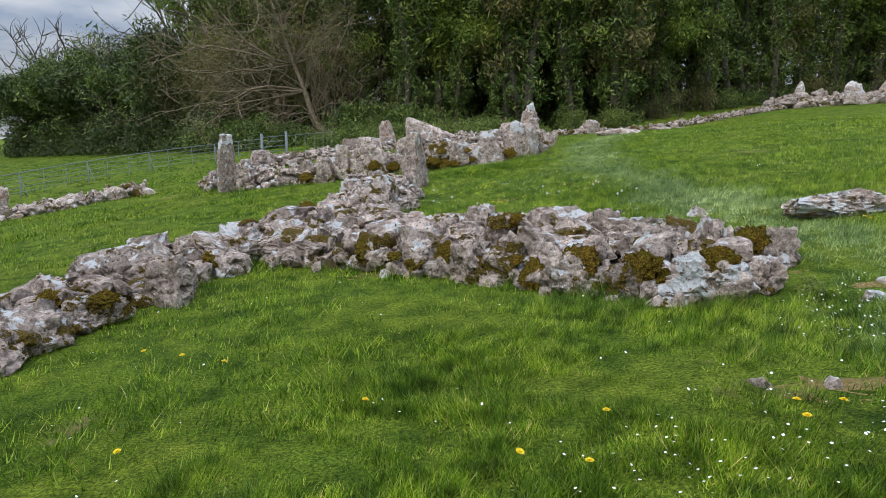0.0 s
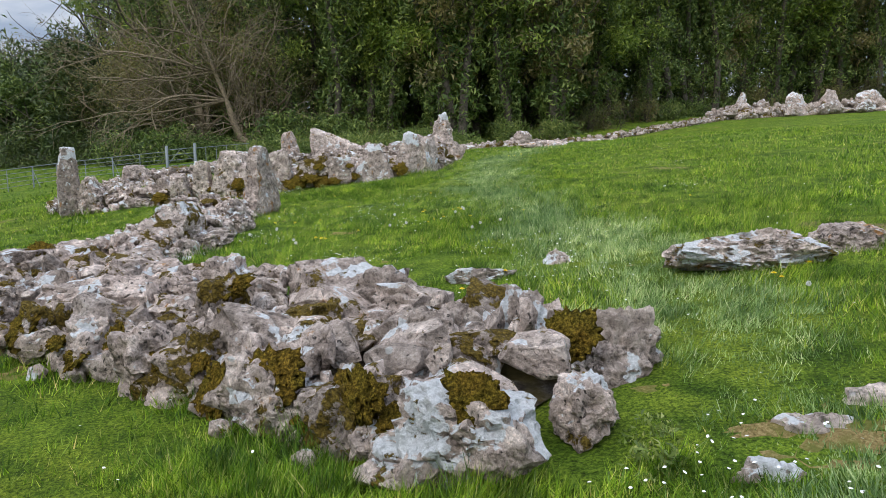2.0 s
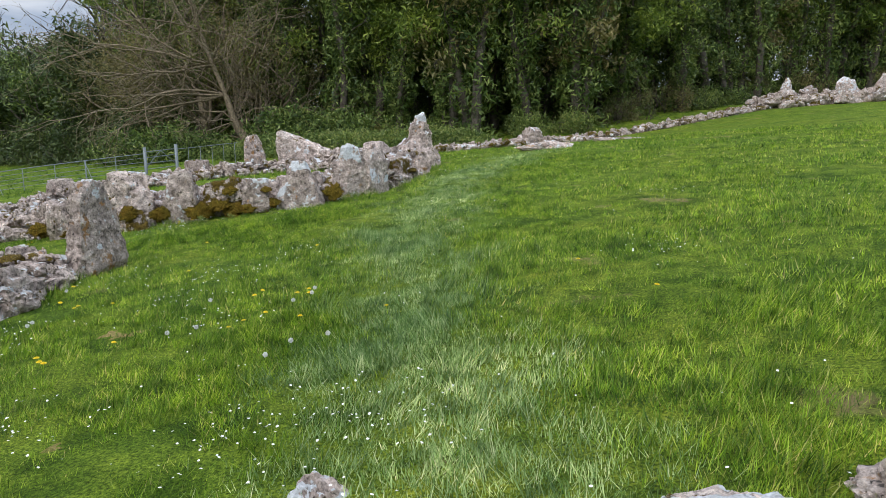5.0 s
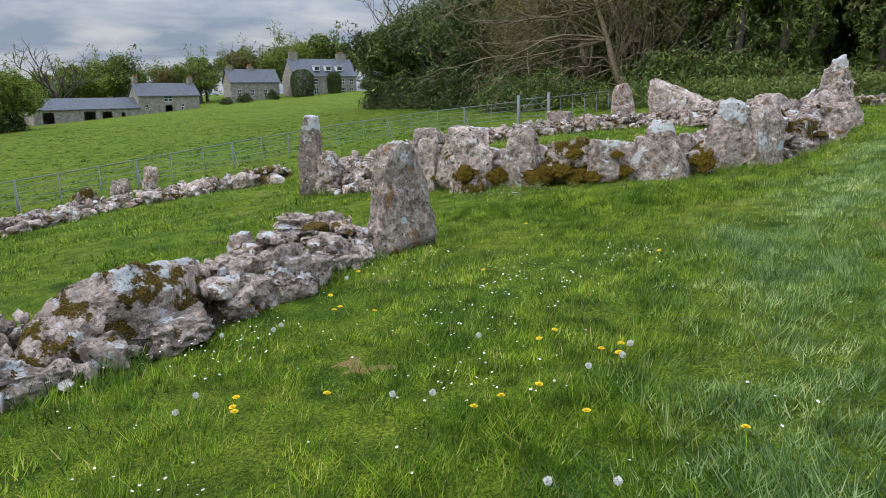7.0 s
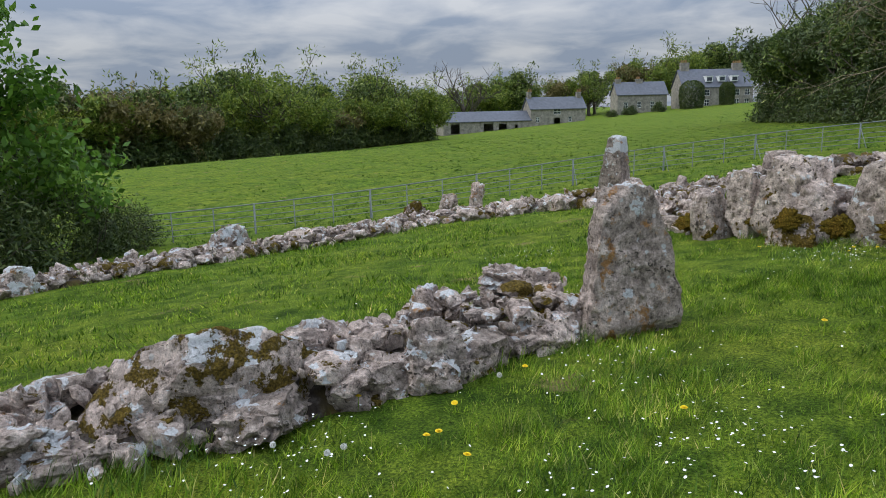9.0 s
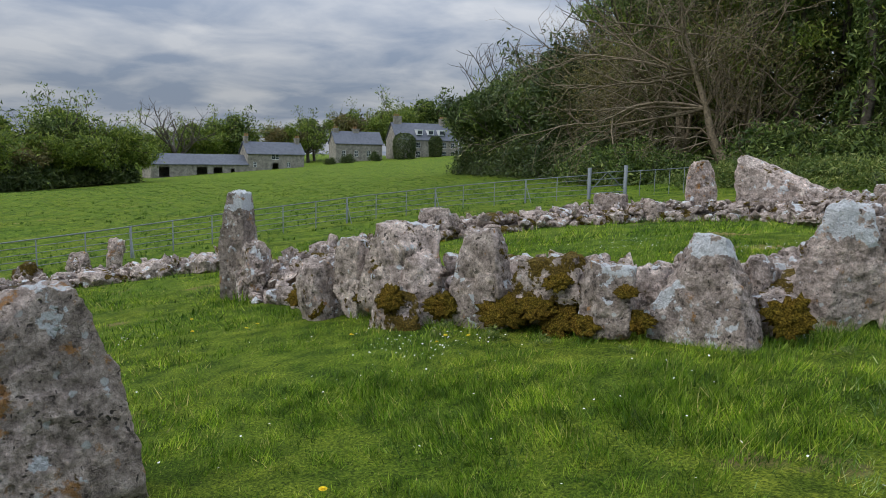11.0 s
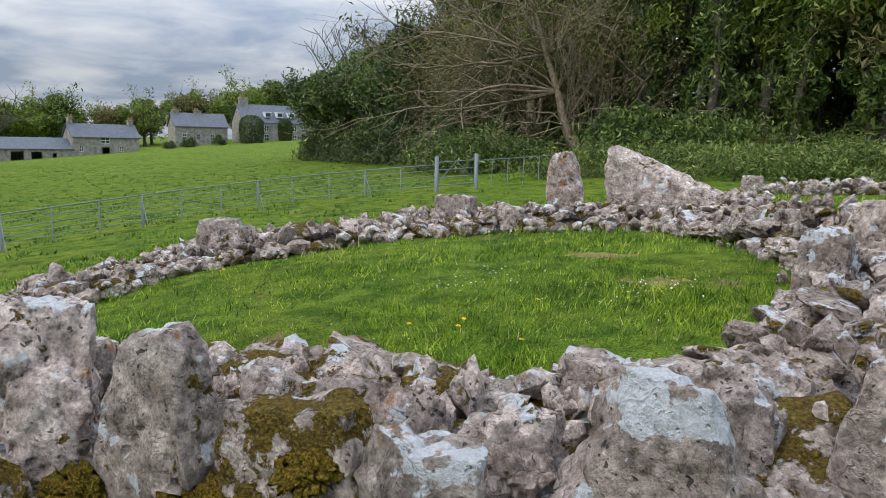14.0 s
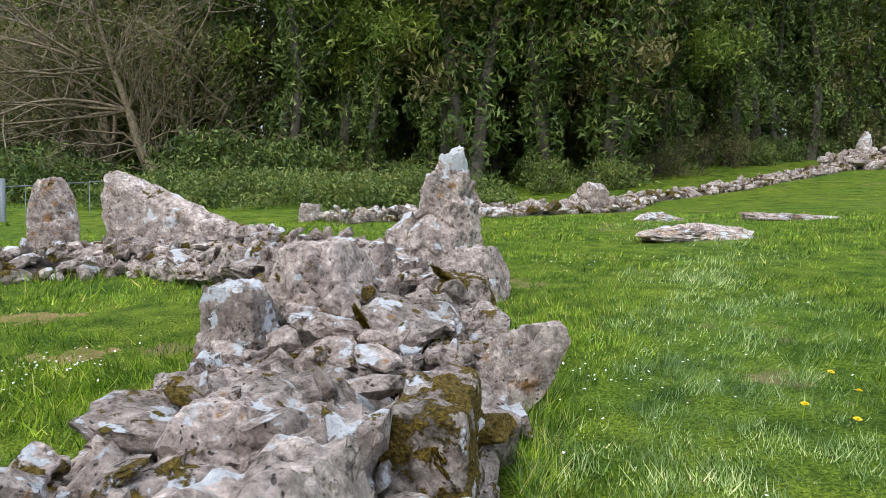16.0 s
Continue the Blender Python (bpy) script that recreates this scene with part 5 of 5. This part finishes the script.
# ---- steel park fence ----
def fence():
    path = [(-18.9, 12.6), (-17.8, 17.0), (-16.6, 22.0), (-15.6, 27.0), (-14.6, 31.0), (-13.2, 34.2), (-11.2, 36.0), (-9.4, 36.8)]
    length = along(path, 0)[2]
    thing = base_of("park_fence", *path[0], "galvanised steel park fence with thin horizontal rails", "fence")

    def hang(name, me, label=""):
        under(new(name, me), thing, Matrix.Identity(4))

    count = int(length / 1.15)
    spots = [along(path, k / count)[0] for k in range(count + 1)]
    for k, (x, y) in enumerate(spots):
        z = g(x, y)
        w = Wood()
        r = 0.032 if k % 3 == 0 else 0.018
        w.limb([(x, y, z - 0.2), (x, y, z + 0.9)], [r, r], 6)
        if k % 3 == 0:
            w.limb([(x + 0.35, y - 0.1, z - 0.05), (x, y, z + 0.75)], [0.014, 0.014], 5)
        hang("post", w.mesh("post", STEEL))
    for h in (0.18, 0.35, 0.52, 0.70, 0.88):
        w = Wood()
        w.limb([(x, y, g(x, y) + h) for x, y in spots], [0.019 if h > 0.8 else 0.011] * len(spots), 5)
        hang("rail", w.mesh("rail", STEEL))
    gate = base_of("field_gate", -9.4, 36.8, "galvanised steel gate with braced bars between stout posts", "gate")
    a, b = Vector((-9.4, 36.8, g(-9.4, 36.8))), Vector((-8.3, 37.5, g(-8.3, 37.5)))
    for p in (a, b):
        w = Wood()
        w.limb([p - Vector((0, 0, 0.3)), p + Vector((0, 0, 1.15))], [0.07, 0.07], 10)
        under(new("post", w.mesh("post", STEEL)), gate, Matrix.Identity(4))
    for h in (0.2, 0.45, 0.7, 0.95):
        w = Wood()
        w.limb([a + Vector((0, 0, h)), b + Vector((0, 0, h))], [0.02, 0.02], 6)
        under(new("bar", w.mesh("bar", STEEL)), gate, Matrix.Identity(4))
    w = Wood()
    w.limb([a + Vector((0, 0, 0.25)), (a + b) / 2 + Vector((0, 0, 0.95)), b + Vector((0, 0, 0.25))], [0.018] * 3, 6)
    under(new("brace", w.mesh("brace", STEEL)), gate, Matrix.Identity(4))
    hurdle = base_of("metal_hurdle", -8.3, 37.5, "short run of upright steel bars past the gate", "fence")
    for k in range(6):
        p = Vector((-8.3 + 0.42 * k, 37.5 + 0.34 * k, 0))
        p.z = g(p.x, p.y)
        w = Wood()
        w.limb([p - Vector((0, 0, 0.2)), p + Vector((0, 0, 0.95))], [0.012, 0.012], 5)
        under(new("bar", w.mesh("bar", STEEL)), hurdle, Matrix.Identity(4))
    w = Wood()
    w.limb([(-8.3, 37.5, g(-8.3, 37.5) + 0.92), (-6.1, 39.3, g(-6.1, 39.3) + 0.92)], [0.018, 0.018], 6)
    under(new("rail", w.mesh("rail", STEEL)), hurdle, Matrix.Identity(4))


fence()


# ---- grass and flowers ----
WALLS = [(arm, [(-3.9, 4.2), (-3.7, 6.0), (-3.15, 7.6), (-2.3, 9.3), (-1.3, 9.3)], 0.5), (stub, [(-1.9, 9.3), (-0.9, 8.3), (0.6, 7.25), (1.6, 6.35), (2.3, 5.65)], 0.72),
         (spur, [(-1.7, 9.0), (-1.45, 10.2), (-1.25, 11.4), (-1.15, 12.6), (-1.35, 13.9)], 0.5), (hut_front, [(-5.6, 19.6), (-4.4, 18.7), (-2.6, 18.55), (-0.6, 18.6), (0.9, 18.75), (1.7, 19.6)], 0.6),
         (hut_side, [(1.75, 19.2), (2.2, 20.6), (2.35, 22.2), (2.1, 24.0), (1.2, 25.6), (0.2, 26.5)], 0.75), (hut_back, [(0.6, 26.4), (-1.0, 26.7), (-2.6, 26.3), (-4.4, 25.3), (-5.7, 24.1)], 0.7),
         (hut_west, [(-5.8, 24.2), (-6.5, 22.6), (-6.6, 21.0), (-5.9, 19.7)], 0.5), (low, [(-10.8, 9.0), (-11.6, 11.2), (-11.9, 13.6), (-12.0, 16.0), (-12.4, 18.6), (-11.0, 20.6), (-9.0, 21.6)], 0.5)]
TRACK = [(0.0, -1.5), (0.0, 0.0), (1.3, 1.8), (2.7, 3.9), (3.5, 6.2), (3.3, 8.6), (3.1, 10.8), (2.0, 14.4), (1.4, 16.2), (2.5, 17.9), (3.2, 19.5)]


WORN = [(3.2, 6.25, 0.2), (3.5, 8.0, 0.2), (3.3, 5.15, 0.5), (-0.95, 6.3, 0.45), (0.9, 10.35, 0.26), (0.95, 11.2, 0.3), (-0.85, 7.0, 0.35), (2.9, 5.65, 0.26), (1.85, 3.55, 0.5), (-0.6, 24.0, 0.5), (0.2, 22.9, 0.4), (1.6, 7.5, 0.45), (1.5, 9.25, 0.2), (0.75, 13.2, 0.15)]


def off_path(x, y, path):
    """Distance of many points from a path."""
    p = np.array(path, float)
    best = np.full(len(x), 1e9)
    for a, b in zip(p, p[1:]):
        d = b - a
        t = np.clip(((x - a[0]) * d[0] + (y - a[1]) * d[1]) / (d @ d), 0, 1)
        best = np.minimum(best, np.hypot(x - a[0] - t * d[0], y - a[1] - t * d[1]))
    return best


def patchy(x, y, s, k=0.0):
    return np.sin(x * s + 1.7 * np.sin(y * s * 0.7 + k)) * np.sin(y * s * 1.13 + 1.3 * np.sin(x * s * 0.8 + k + 2))


def blades(seed, count, lo, hi, dist_lo, dist_hi, tall, wide):
    rng = np.random.default_rng(seed)
    x, y = rng.uniform(lo[0], hi[0], count), rng.uniform(lo[1], hi[1], count)
    d = off_path(x, y, TRACK)
    keep = (d >= dist_lo) & (d < dist_hi)
    for _, path, r in WALLS:
        keep &= off_path(x, y, path) > r
    for a, b, r in WORN:
        keep &= (np.hypot((x - a) / 1.35, (y - b) / 0.8) > r * 0.95) | (rng.uniform(0, 1, count) < 0.3 + 0.7 * (np.hypot((x - a) / 1.35, (y - b) / 0.8) / r) ** 2)
    clump = patchy(x, y, 5.1) * 0.5 + patchy(x, y, 13.0, 1.0) * 0.35 + patchy(x, y, 1.1, 3) * 0.4
    keep &= rng.uniform(-0.9, 0.7, count) < clump + 0.35
    x, y, clump = x[keep], y[keep], clump[keep]
    foot = np.min([off_path(x, y, path) - r for _, path, r in WALLS], axis=0)
    k = len(x)
    z = ground_z(x, y)
    h = tall * rng.uniform(0.35, 1.35, k) * (1 + 1.0 * np.clip(clump, -0.8, 1.0)) * (1 + 0.7 * np.exp(-((foot - 0.1) / 0.2) ** 2))
    w = wide * rng.uniform(0.7, 1.3, k)
    a = rng.uniform(0, 2 * np.pi, k)
    lean = rng.uniform(0.1, 0.95, k) * h
    comb = patchy(x, y, 0.9, 5) * 2.2
    b = comb + rng.normal(0, 1.5, k)
    base = np.stack([x, y, z - 0.01], 1)
    side = np.stack([np.cos(a) * w / 2, np.sin(a) * w / 2, 0 * a], 1)
    out = np.stack([np.cos(b) * lean, np.sin(b) * lean, 0 * a], 1)
    up = np.stack([0 * a, 0 * a, h], 1)
    tip = base + out + up * rng.uniform(0.75, 1.0, (k, 1))
    return np.stack([base - side, base + side, tip], 1)


def worn_patch(x, y, r):
    """An irregular patch of dry, trodden turf."""
    v, f, ring, seg = [(x, y, g(x, y) + 0.004)], [], (0.2, 0.4, 0.6, 0.8, 1.0, 1.2), 44
    for s in ring:
        for k in range(seg):
            a = k * 2 * math.pi / seg
            q = r * s * (1 + 0.6 * noise.noise(Vector((x + math.cos(a) * 1.3, y + math.sin(a) * 1.3, 0))))
            px, py = x + math.cos(a) * q * 1.35, y + math.sin(a) * q * 0.8
            v.append((px, py, g(px, py) + 0.004 - 0.03 * s * s + 0.026 * noise.noise(Vector((px * 9, py * 9, 1))) + 0.014 * noise.noise(Vector((px * 23, py * 23, 4)))))
    for k in range(seg):
        k2 = (k + 1) % seg
        f.append((0, 1 + k, 1 + k2))
        for j in range(len(ring) - 1):
            i = 1 + j * seg
            f.append((i + k, i + seg + k, i + seg + k2, i + k2))
    tagged(new("worn_patch", mesh_of("worn_patch", v, f, STRAW)), "dry straw-coloured patch trodden into the turf", "ground patch", "worn patches")


for spot in WORN:
    worn_patch(spot[0], spot[1], spot[2] * 0.85)

TRODDEN = [(3.4, 4.0), (3.5, 8.0), (3.35, 11.0), (3.0, 14.0), (3.6, 18.0), (4.3, 21.5), (5.6, 25.0), (7.0, 30.0)]
near_grass = np.concatenate([blades(4, 330000, (-2.5, 0.5), (4.5, 5.5), 0.0, 2.8, 0.07, 0.006), blades(1, 1450000, (-4.5, -1.5), (7.5, 23), 0.0, 2.8, 0.07, 0.0060), blades(2, 700000, (-8, -1.5), (11, 27), 2.8, 6.0, 0.068, 0.009), blades(3, 420000, (-15, -1), (20, 34), 6.0, 15.0, 0.068, 0.016)])
mid_x, mid_y = near_grass[:, 0, 0], near_grass[:, 0, 1]
track = off_path(mid_x, mid_y, TRODDEN) + 0.35 * patchy(mid_x, mid_y, 2.3, 1) + 0.2 * patchy(mid_x, mid_y, 7.0, 2) + np.random.default_rng(4).normal(0, 0.25, len(mid_x)) < 0.6
tagged(new("grass", quads_mesh("grass", near_grass[~track], BLADE, 3)), "short tufted green pasture grass", "grass", kind="stuff")
tagged(new("trodden_grass", quads_mesh("trodden_grass", near_grass[track], BLADE_PALE, 3)), "paler grey-green grass along a trodden line", "grass", kind="stuff")


def far_tussocks():
    """Tufts of darker grass over the far field."""
    rng = np.random.default_rng(9)
    clumps, per = 5200, 12
    r = rng.uniform(0, 1, clumps) ** 1.4
    cx = -13 - 110 * r + rng.normal(0, 5, clumps)
    cy = rng.uniform(10, 58, clumps) + 110 * r * rng.uniform(0, 1, clumps)
    size = np.repeat(rng.uniform(0.05, 0.22, clumps), per)
    k = clumps * per
    x = np.repeat(cx, per) + rng.normal(0, 1, k) * size
    y = np.repeat(cy, per) + rng.normal(0, 1, k) * size
    w, h = rng.uniform(0.012, 0.03, k), rng.uniform(0.04, 0.13, k)
    a, b = rng.uniform(0, 2 * np.pi, k), rng.uniform(0, 2 * np.pi, k)
    base = np.stack([x, y, ground_z(x, y) - 0.01], 1)
    side = np.stack([np.cos(a) * w, np.sin(a) * w, 0 * a], 1)
    tip = base + np.stack([np.cos(b) * h * 0.5, np.sin(b) * h * 0.5, h], 1)
    me = quads_mesh("field_grass", np.stack([base - side, base + side, tip], 1), TUSSOCK, 3)
    tagged(new("field_grass", me), "grazed dark-green tufts over the far field", "grass", kind="stuff")


far_tussocks()


def dandelion(name, label, head_mat, ball):
    """A dandelion: hollow stalk and a flower or a round seed head."""
    thing = base_of(name, 0, 0, label, "flower", name + "s in the turf", z=0)
    w = Wood()
    w.limb([(0, 0, -0.02), (0.004, 0, 0.05), (0.006, 0.004, 0.10)], [0.003, 0.0025, 0.002], 5)
    part("stalk", w.mesh("stalk", BLADE), thing)
    if ball:
        rng = np.random.default_rng(8)
        d = ICO[3][0] * rng.uniform(0.75, 1.0, (len(ICO[3][0]), 1)) * 0.016 + (0.006, 0.004, 0.112)
        part("seed_head", quads_mesh("seed_head", leaf_quads(rng, d, 0.0045), head_mat), thing)
    else:
        q = []
        for ring, (r, z) in enumerate(((0.018, 0.004), (0.013, 0.008), (0.008, 0.011))):
            for k in range(18 - 4 * ring):
                a = k * 2 * math.pi / (18 - 4 * ring) + ring
                c, s = math.cos(a), math.sin(a)
                q.append([(0.006, 0.004, 0.10), (0.006 + c * r - s * 0.004, 0.004 + s * r + c * 0.004, 0.10 + z), (0.006 + c * r * 1.1, 0.004 + s * r * 1.1, 0.10 + z), (0.006 + c * r + s * 0.004, 0.004 + s * r - c * 0.004, 0.10 + z)])
        part("petals", quads_mesh("petals", q, head_mat), thing)
    return thing


def scatter(thing, spots, seed):
    rng = np.random.default_rng(seed)
    for k, (x, y) in enumerate(spots):
        m = pose(x, y, g(x, y), rng.normal(0, 7), rng.normal(0, 7), rng.uniform(0, 360))
        if k == 0:
            thing.matrix_basis = m
        else:
            copy_thing(thing, m)


flower = dandelion("dandelion", "yellow dandelion open in the grass", PETAL_YELLOW, False)
scatter(flower, [(-1.44, 4.45), (-2.09, 4.85), (-1.77, 4.68), (0.77, 3.21), (1.59, 2.96), (1.62, 3.13), (1.79, 3.09), (-0.44, 3.61), (0.3, 2.91), (0.58, 2.72), (-1.54, 3.24), (2.46, 8.01), (4.47, 7.18), (4.14, 7.04), (4.13, 6.93), (2.11, 7.59), (0.7, 10.52)]
        + [(2.05, 10.87), (2.15, 11.05), (1.98, 10.73), (0.26, 11.96), (1.95, 11.62), (2.38, 11.64), (0.79, 10.43), (4.66, 11.69), (5.02, 10.68), (0.81, 10.39), (1.16, 10.67), (1.94, 11.78), (2.49, 10.83), (3.12, 10.85), (2.32, 11.54), (2.44, 11.53), (2.13, 13.64)], 1)
more = copy_thing(flower, pose(-0.76, 17.2, g(-0.76, 17.2)))
scatter(more, [(0.26, 11.88), (-0.08, 12.26), (-0.56, 11.86), (0.59, 11.89), (-0.25, 12.87), (0.9, 12.98), (0.52, 14.7), (-0.76, 17.2), (-0.54, 17.25), (-0.66, 16.98), (-3.12, 17.12), (-3.08, 16.94), (-3.68, 16.72), (-4.36, 17.16), (-1.67, 17.0), (-0.91, 20.75), (-0.97, 20.98), (-0.59, 21.6), (-0.83, 19.9), (-1.32, 20.73), (-0.3, 20.52), (0.0, 24.9), (-5.0, 22.56), (4.41, 21.11), (4.76, 21.23), (4.54, 20.89), (4.79, 21.55)], 2)
clock = dandelion("dandelion_clock", "round grey dandelion seed head in the grass", DOWN, True)
scatter(clock, [(0.13, 11.49), (1.58, 11.58), (2.41, 11.64), (0.53, 10.23), (1.71, 10.8), (1.53, 10.75), (-0.19, 11.25), (0.1, 11.4), (-0.19, 12.64), (0.46, 10.45), (2.41, 10.01), (4.18, 6.68), (4.73, 6.11), (2.31, 11.31), (2.52, 10.24), (2.43, 11.48), (2.75, 10.31)], 3)


def daisies():
    """Daisies in loose drifts, each a ring of petals on a short stalk."""
    rng = np.random.default_rng(4)
    drifts = [(1.29, 12.8), (1.64, 11.07), (-0.1, 11.35), (1.97, 13.56), (1.31, 12.08), (1.27, 12.95), (-0.4, 11.1), (-0.74, 17.08), (0.1, 13.4), (1.25, 9.2), (2.47, 9.19), (3.2, 9.08), (3.03, 7.96), (2.79, 8.96), (1.07, 9.33), (1.7, 2.85), (0.88, 2.66), (2.6, 4.13), (2.85, 4.3), (2.9, 5.0), (-0.86, 17.05), (-1.55, 22.39), (-1.5, 22.63), (0.1, 22.3), (3.75, 21.7), (0.3, 22.4), (4.33, 25.98), (-2.5, 14.5), (-4.5, 16.0), (5.5, 12.0), (6.5, 15.5)]
    pts = np.concatenate([np.array(d) + rng.normal(0, 0.3, (48, 2)) for d in drifts] + [np.stack([rng.uniform(-4, 9, 900), rng.uniform(2, 24, 900)], 1)])
    keep = np.ones(len(pts), bool)
    for _, path, r in WALLS:
        keep &= off_path(pts[:, 0], pts[:, 1], path) > r
    pts = pts[keep]
    q = []
    for x, y in pts:
        z = g(x, y) + rng.uniform(0.05, 0.09)
        r, t = rng.uniform(0.005, 0.0072), rng.normal(0, 0.25, 2)
        for k in range(3):
            a = k * math.pi / 3 + x
            c, s = math.cos(a) * r, math.sin(a) * r
            e, f = -math.sin(a) * r * 0.55, math.cos(a) * r * 0.55
            q.append([(x + u, y + v, z + u * t[0] + v * t[1] + 0.0004 * k) for u, v in ((c + e, s + f), (c - e, s - f), (-c - e, -s - f), (-c + e, -s + f))])
    tagged(new("daisies", quads_mesh("daisies", q, PETAL_WHITE)), "white daisies in drifts through the short grass", "flowers", kind="stuff")


daisies()

# broad-leaved weeds against the hut's outer face
WEED = shrub(701, 0.3, 0.26, 0.16, 220, BRAMBLE, "weed_clump", "low clump of broad green weeds at a wall's foot", 0.022, 6, "weeds at the wall foot")
rng = np.random.default_rng(12)
for x, y in ((2.95, 20.3), (3.05, 20.75), (3.15, 20.0), (3.2, 21.0), (-0.5, 17.55), (0.0, 17.5), (0.7, 17.45), (1.45, 17.6), (-1.1, 17.6), (2.0, 17.95), (2.75, 18.6), (2.72, 5.2), (2.62, 4.98), (3.35, 22.6)):
    plant([WEED], x, y, rng, 0.55, 0.95)
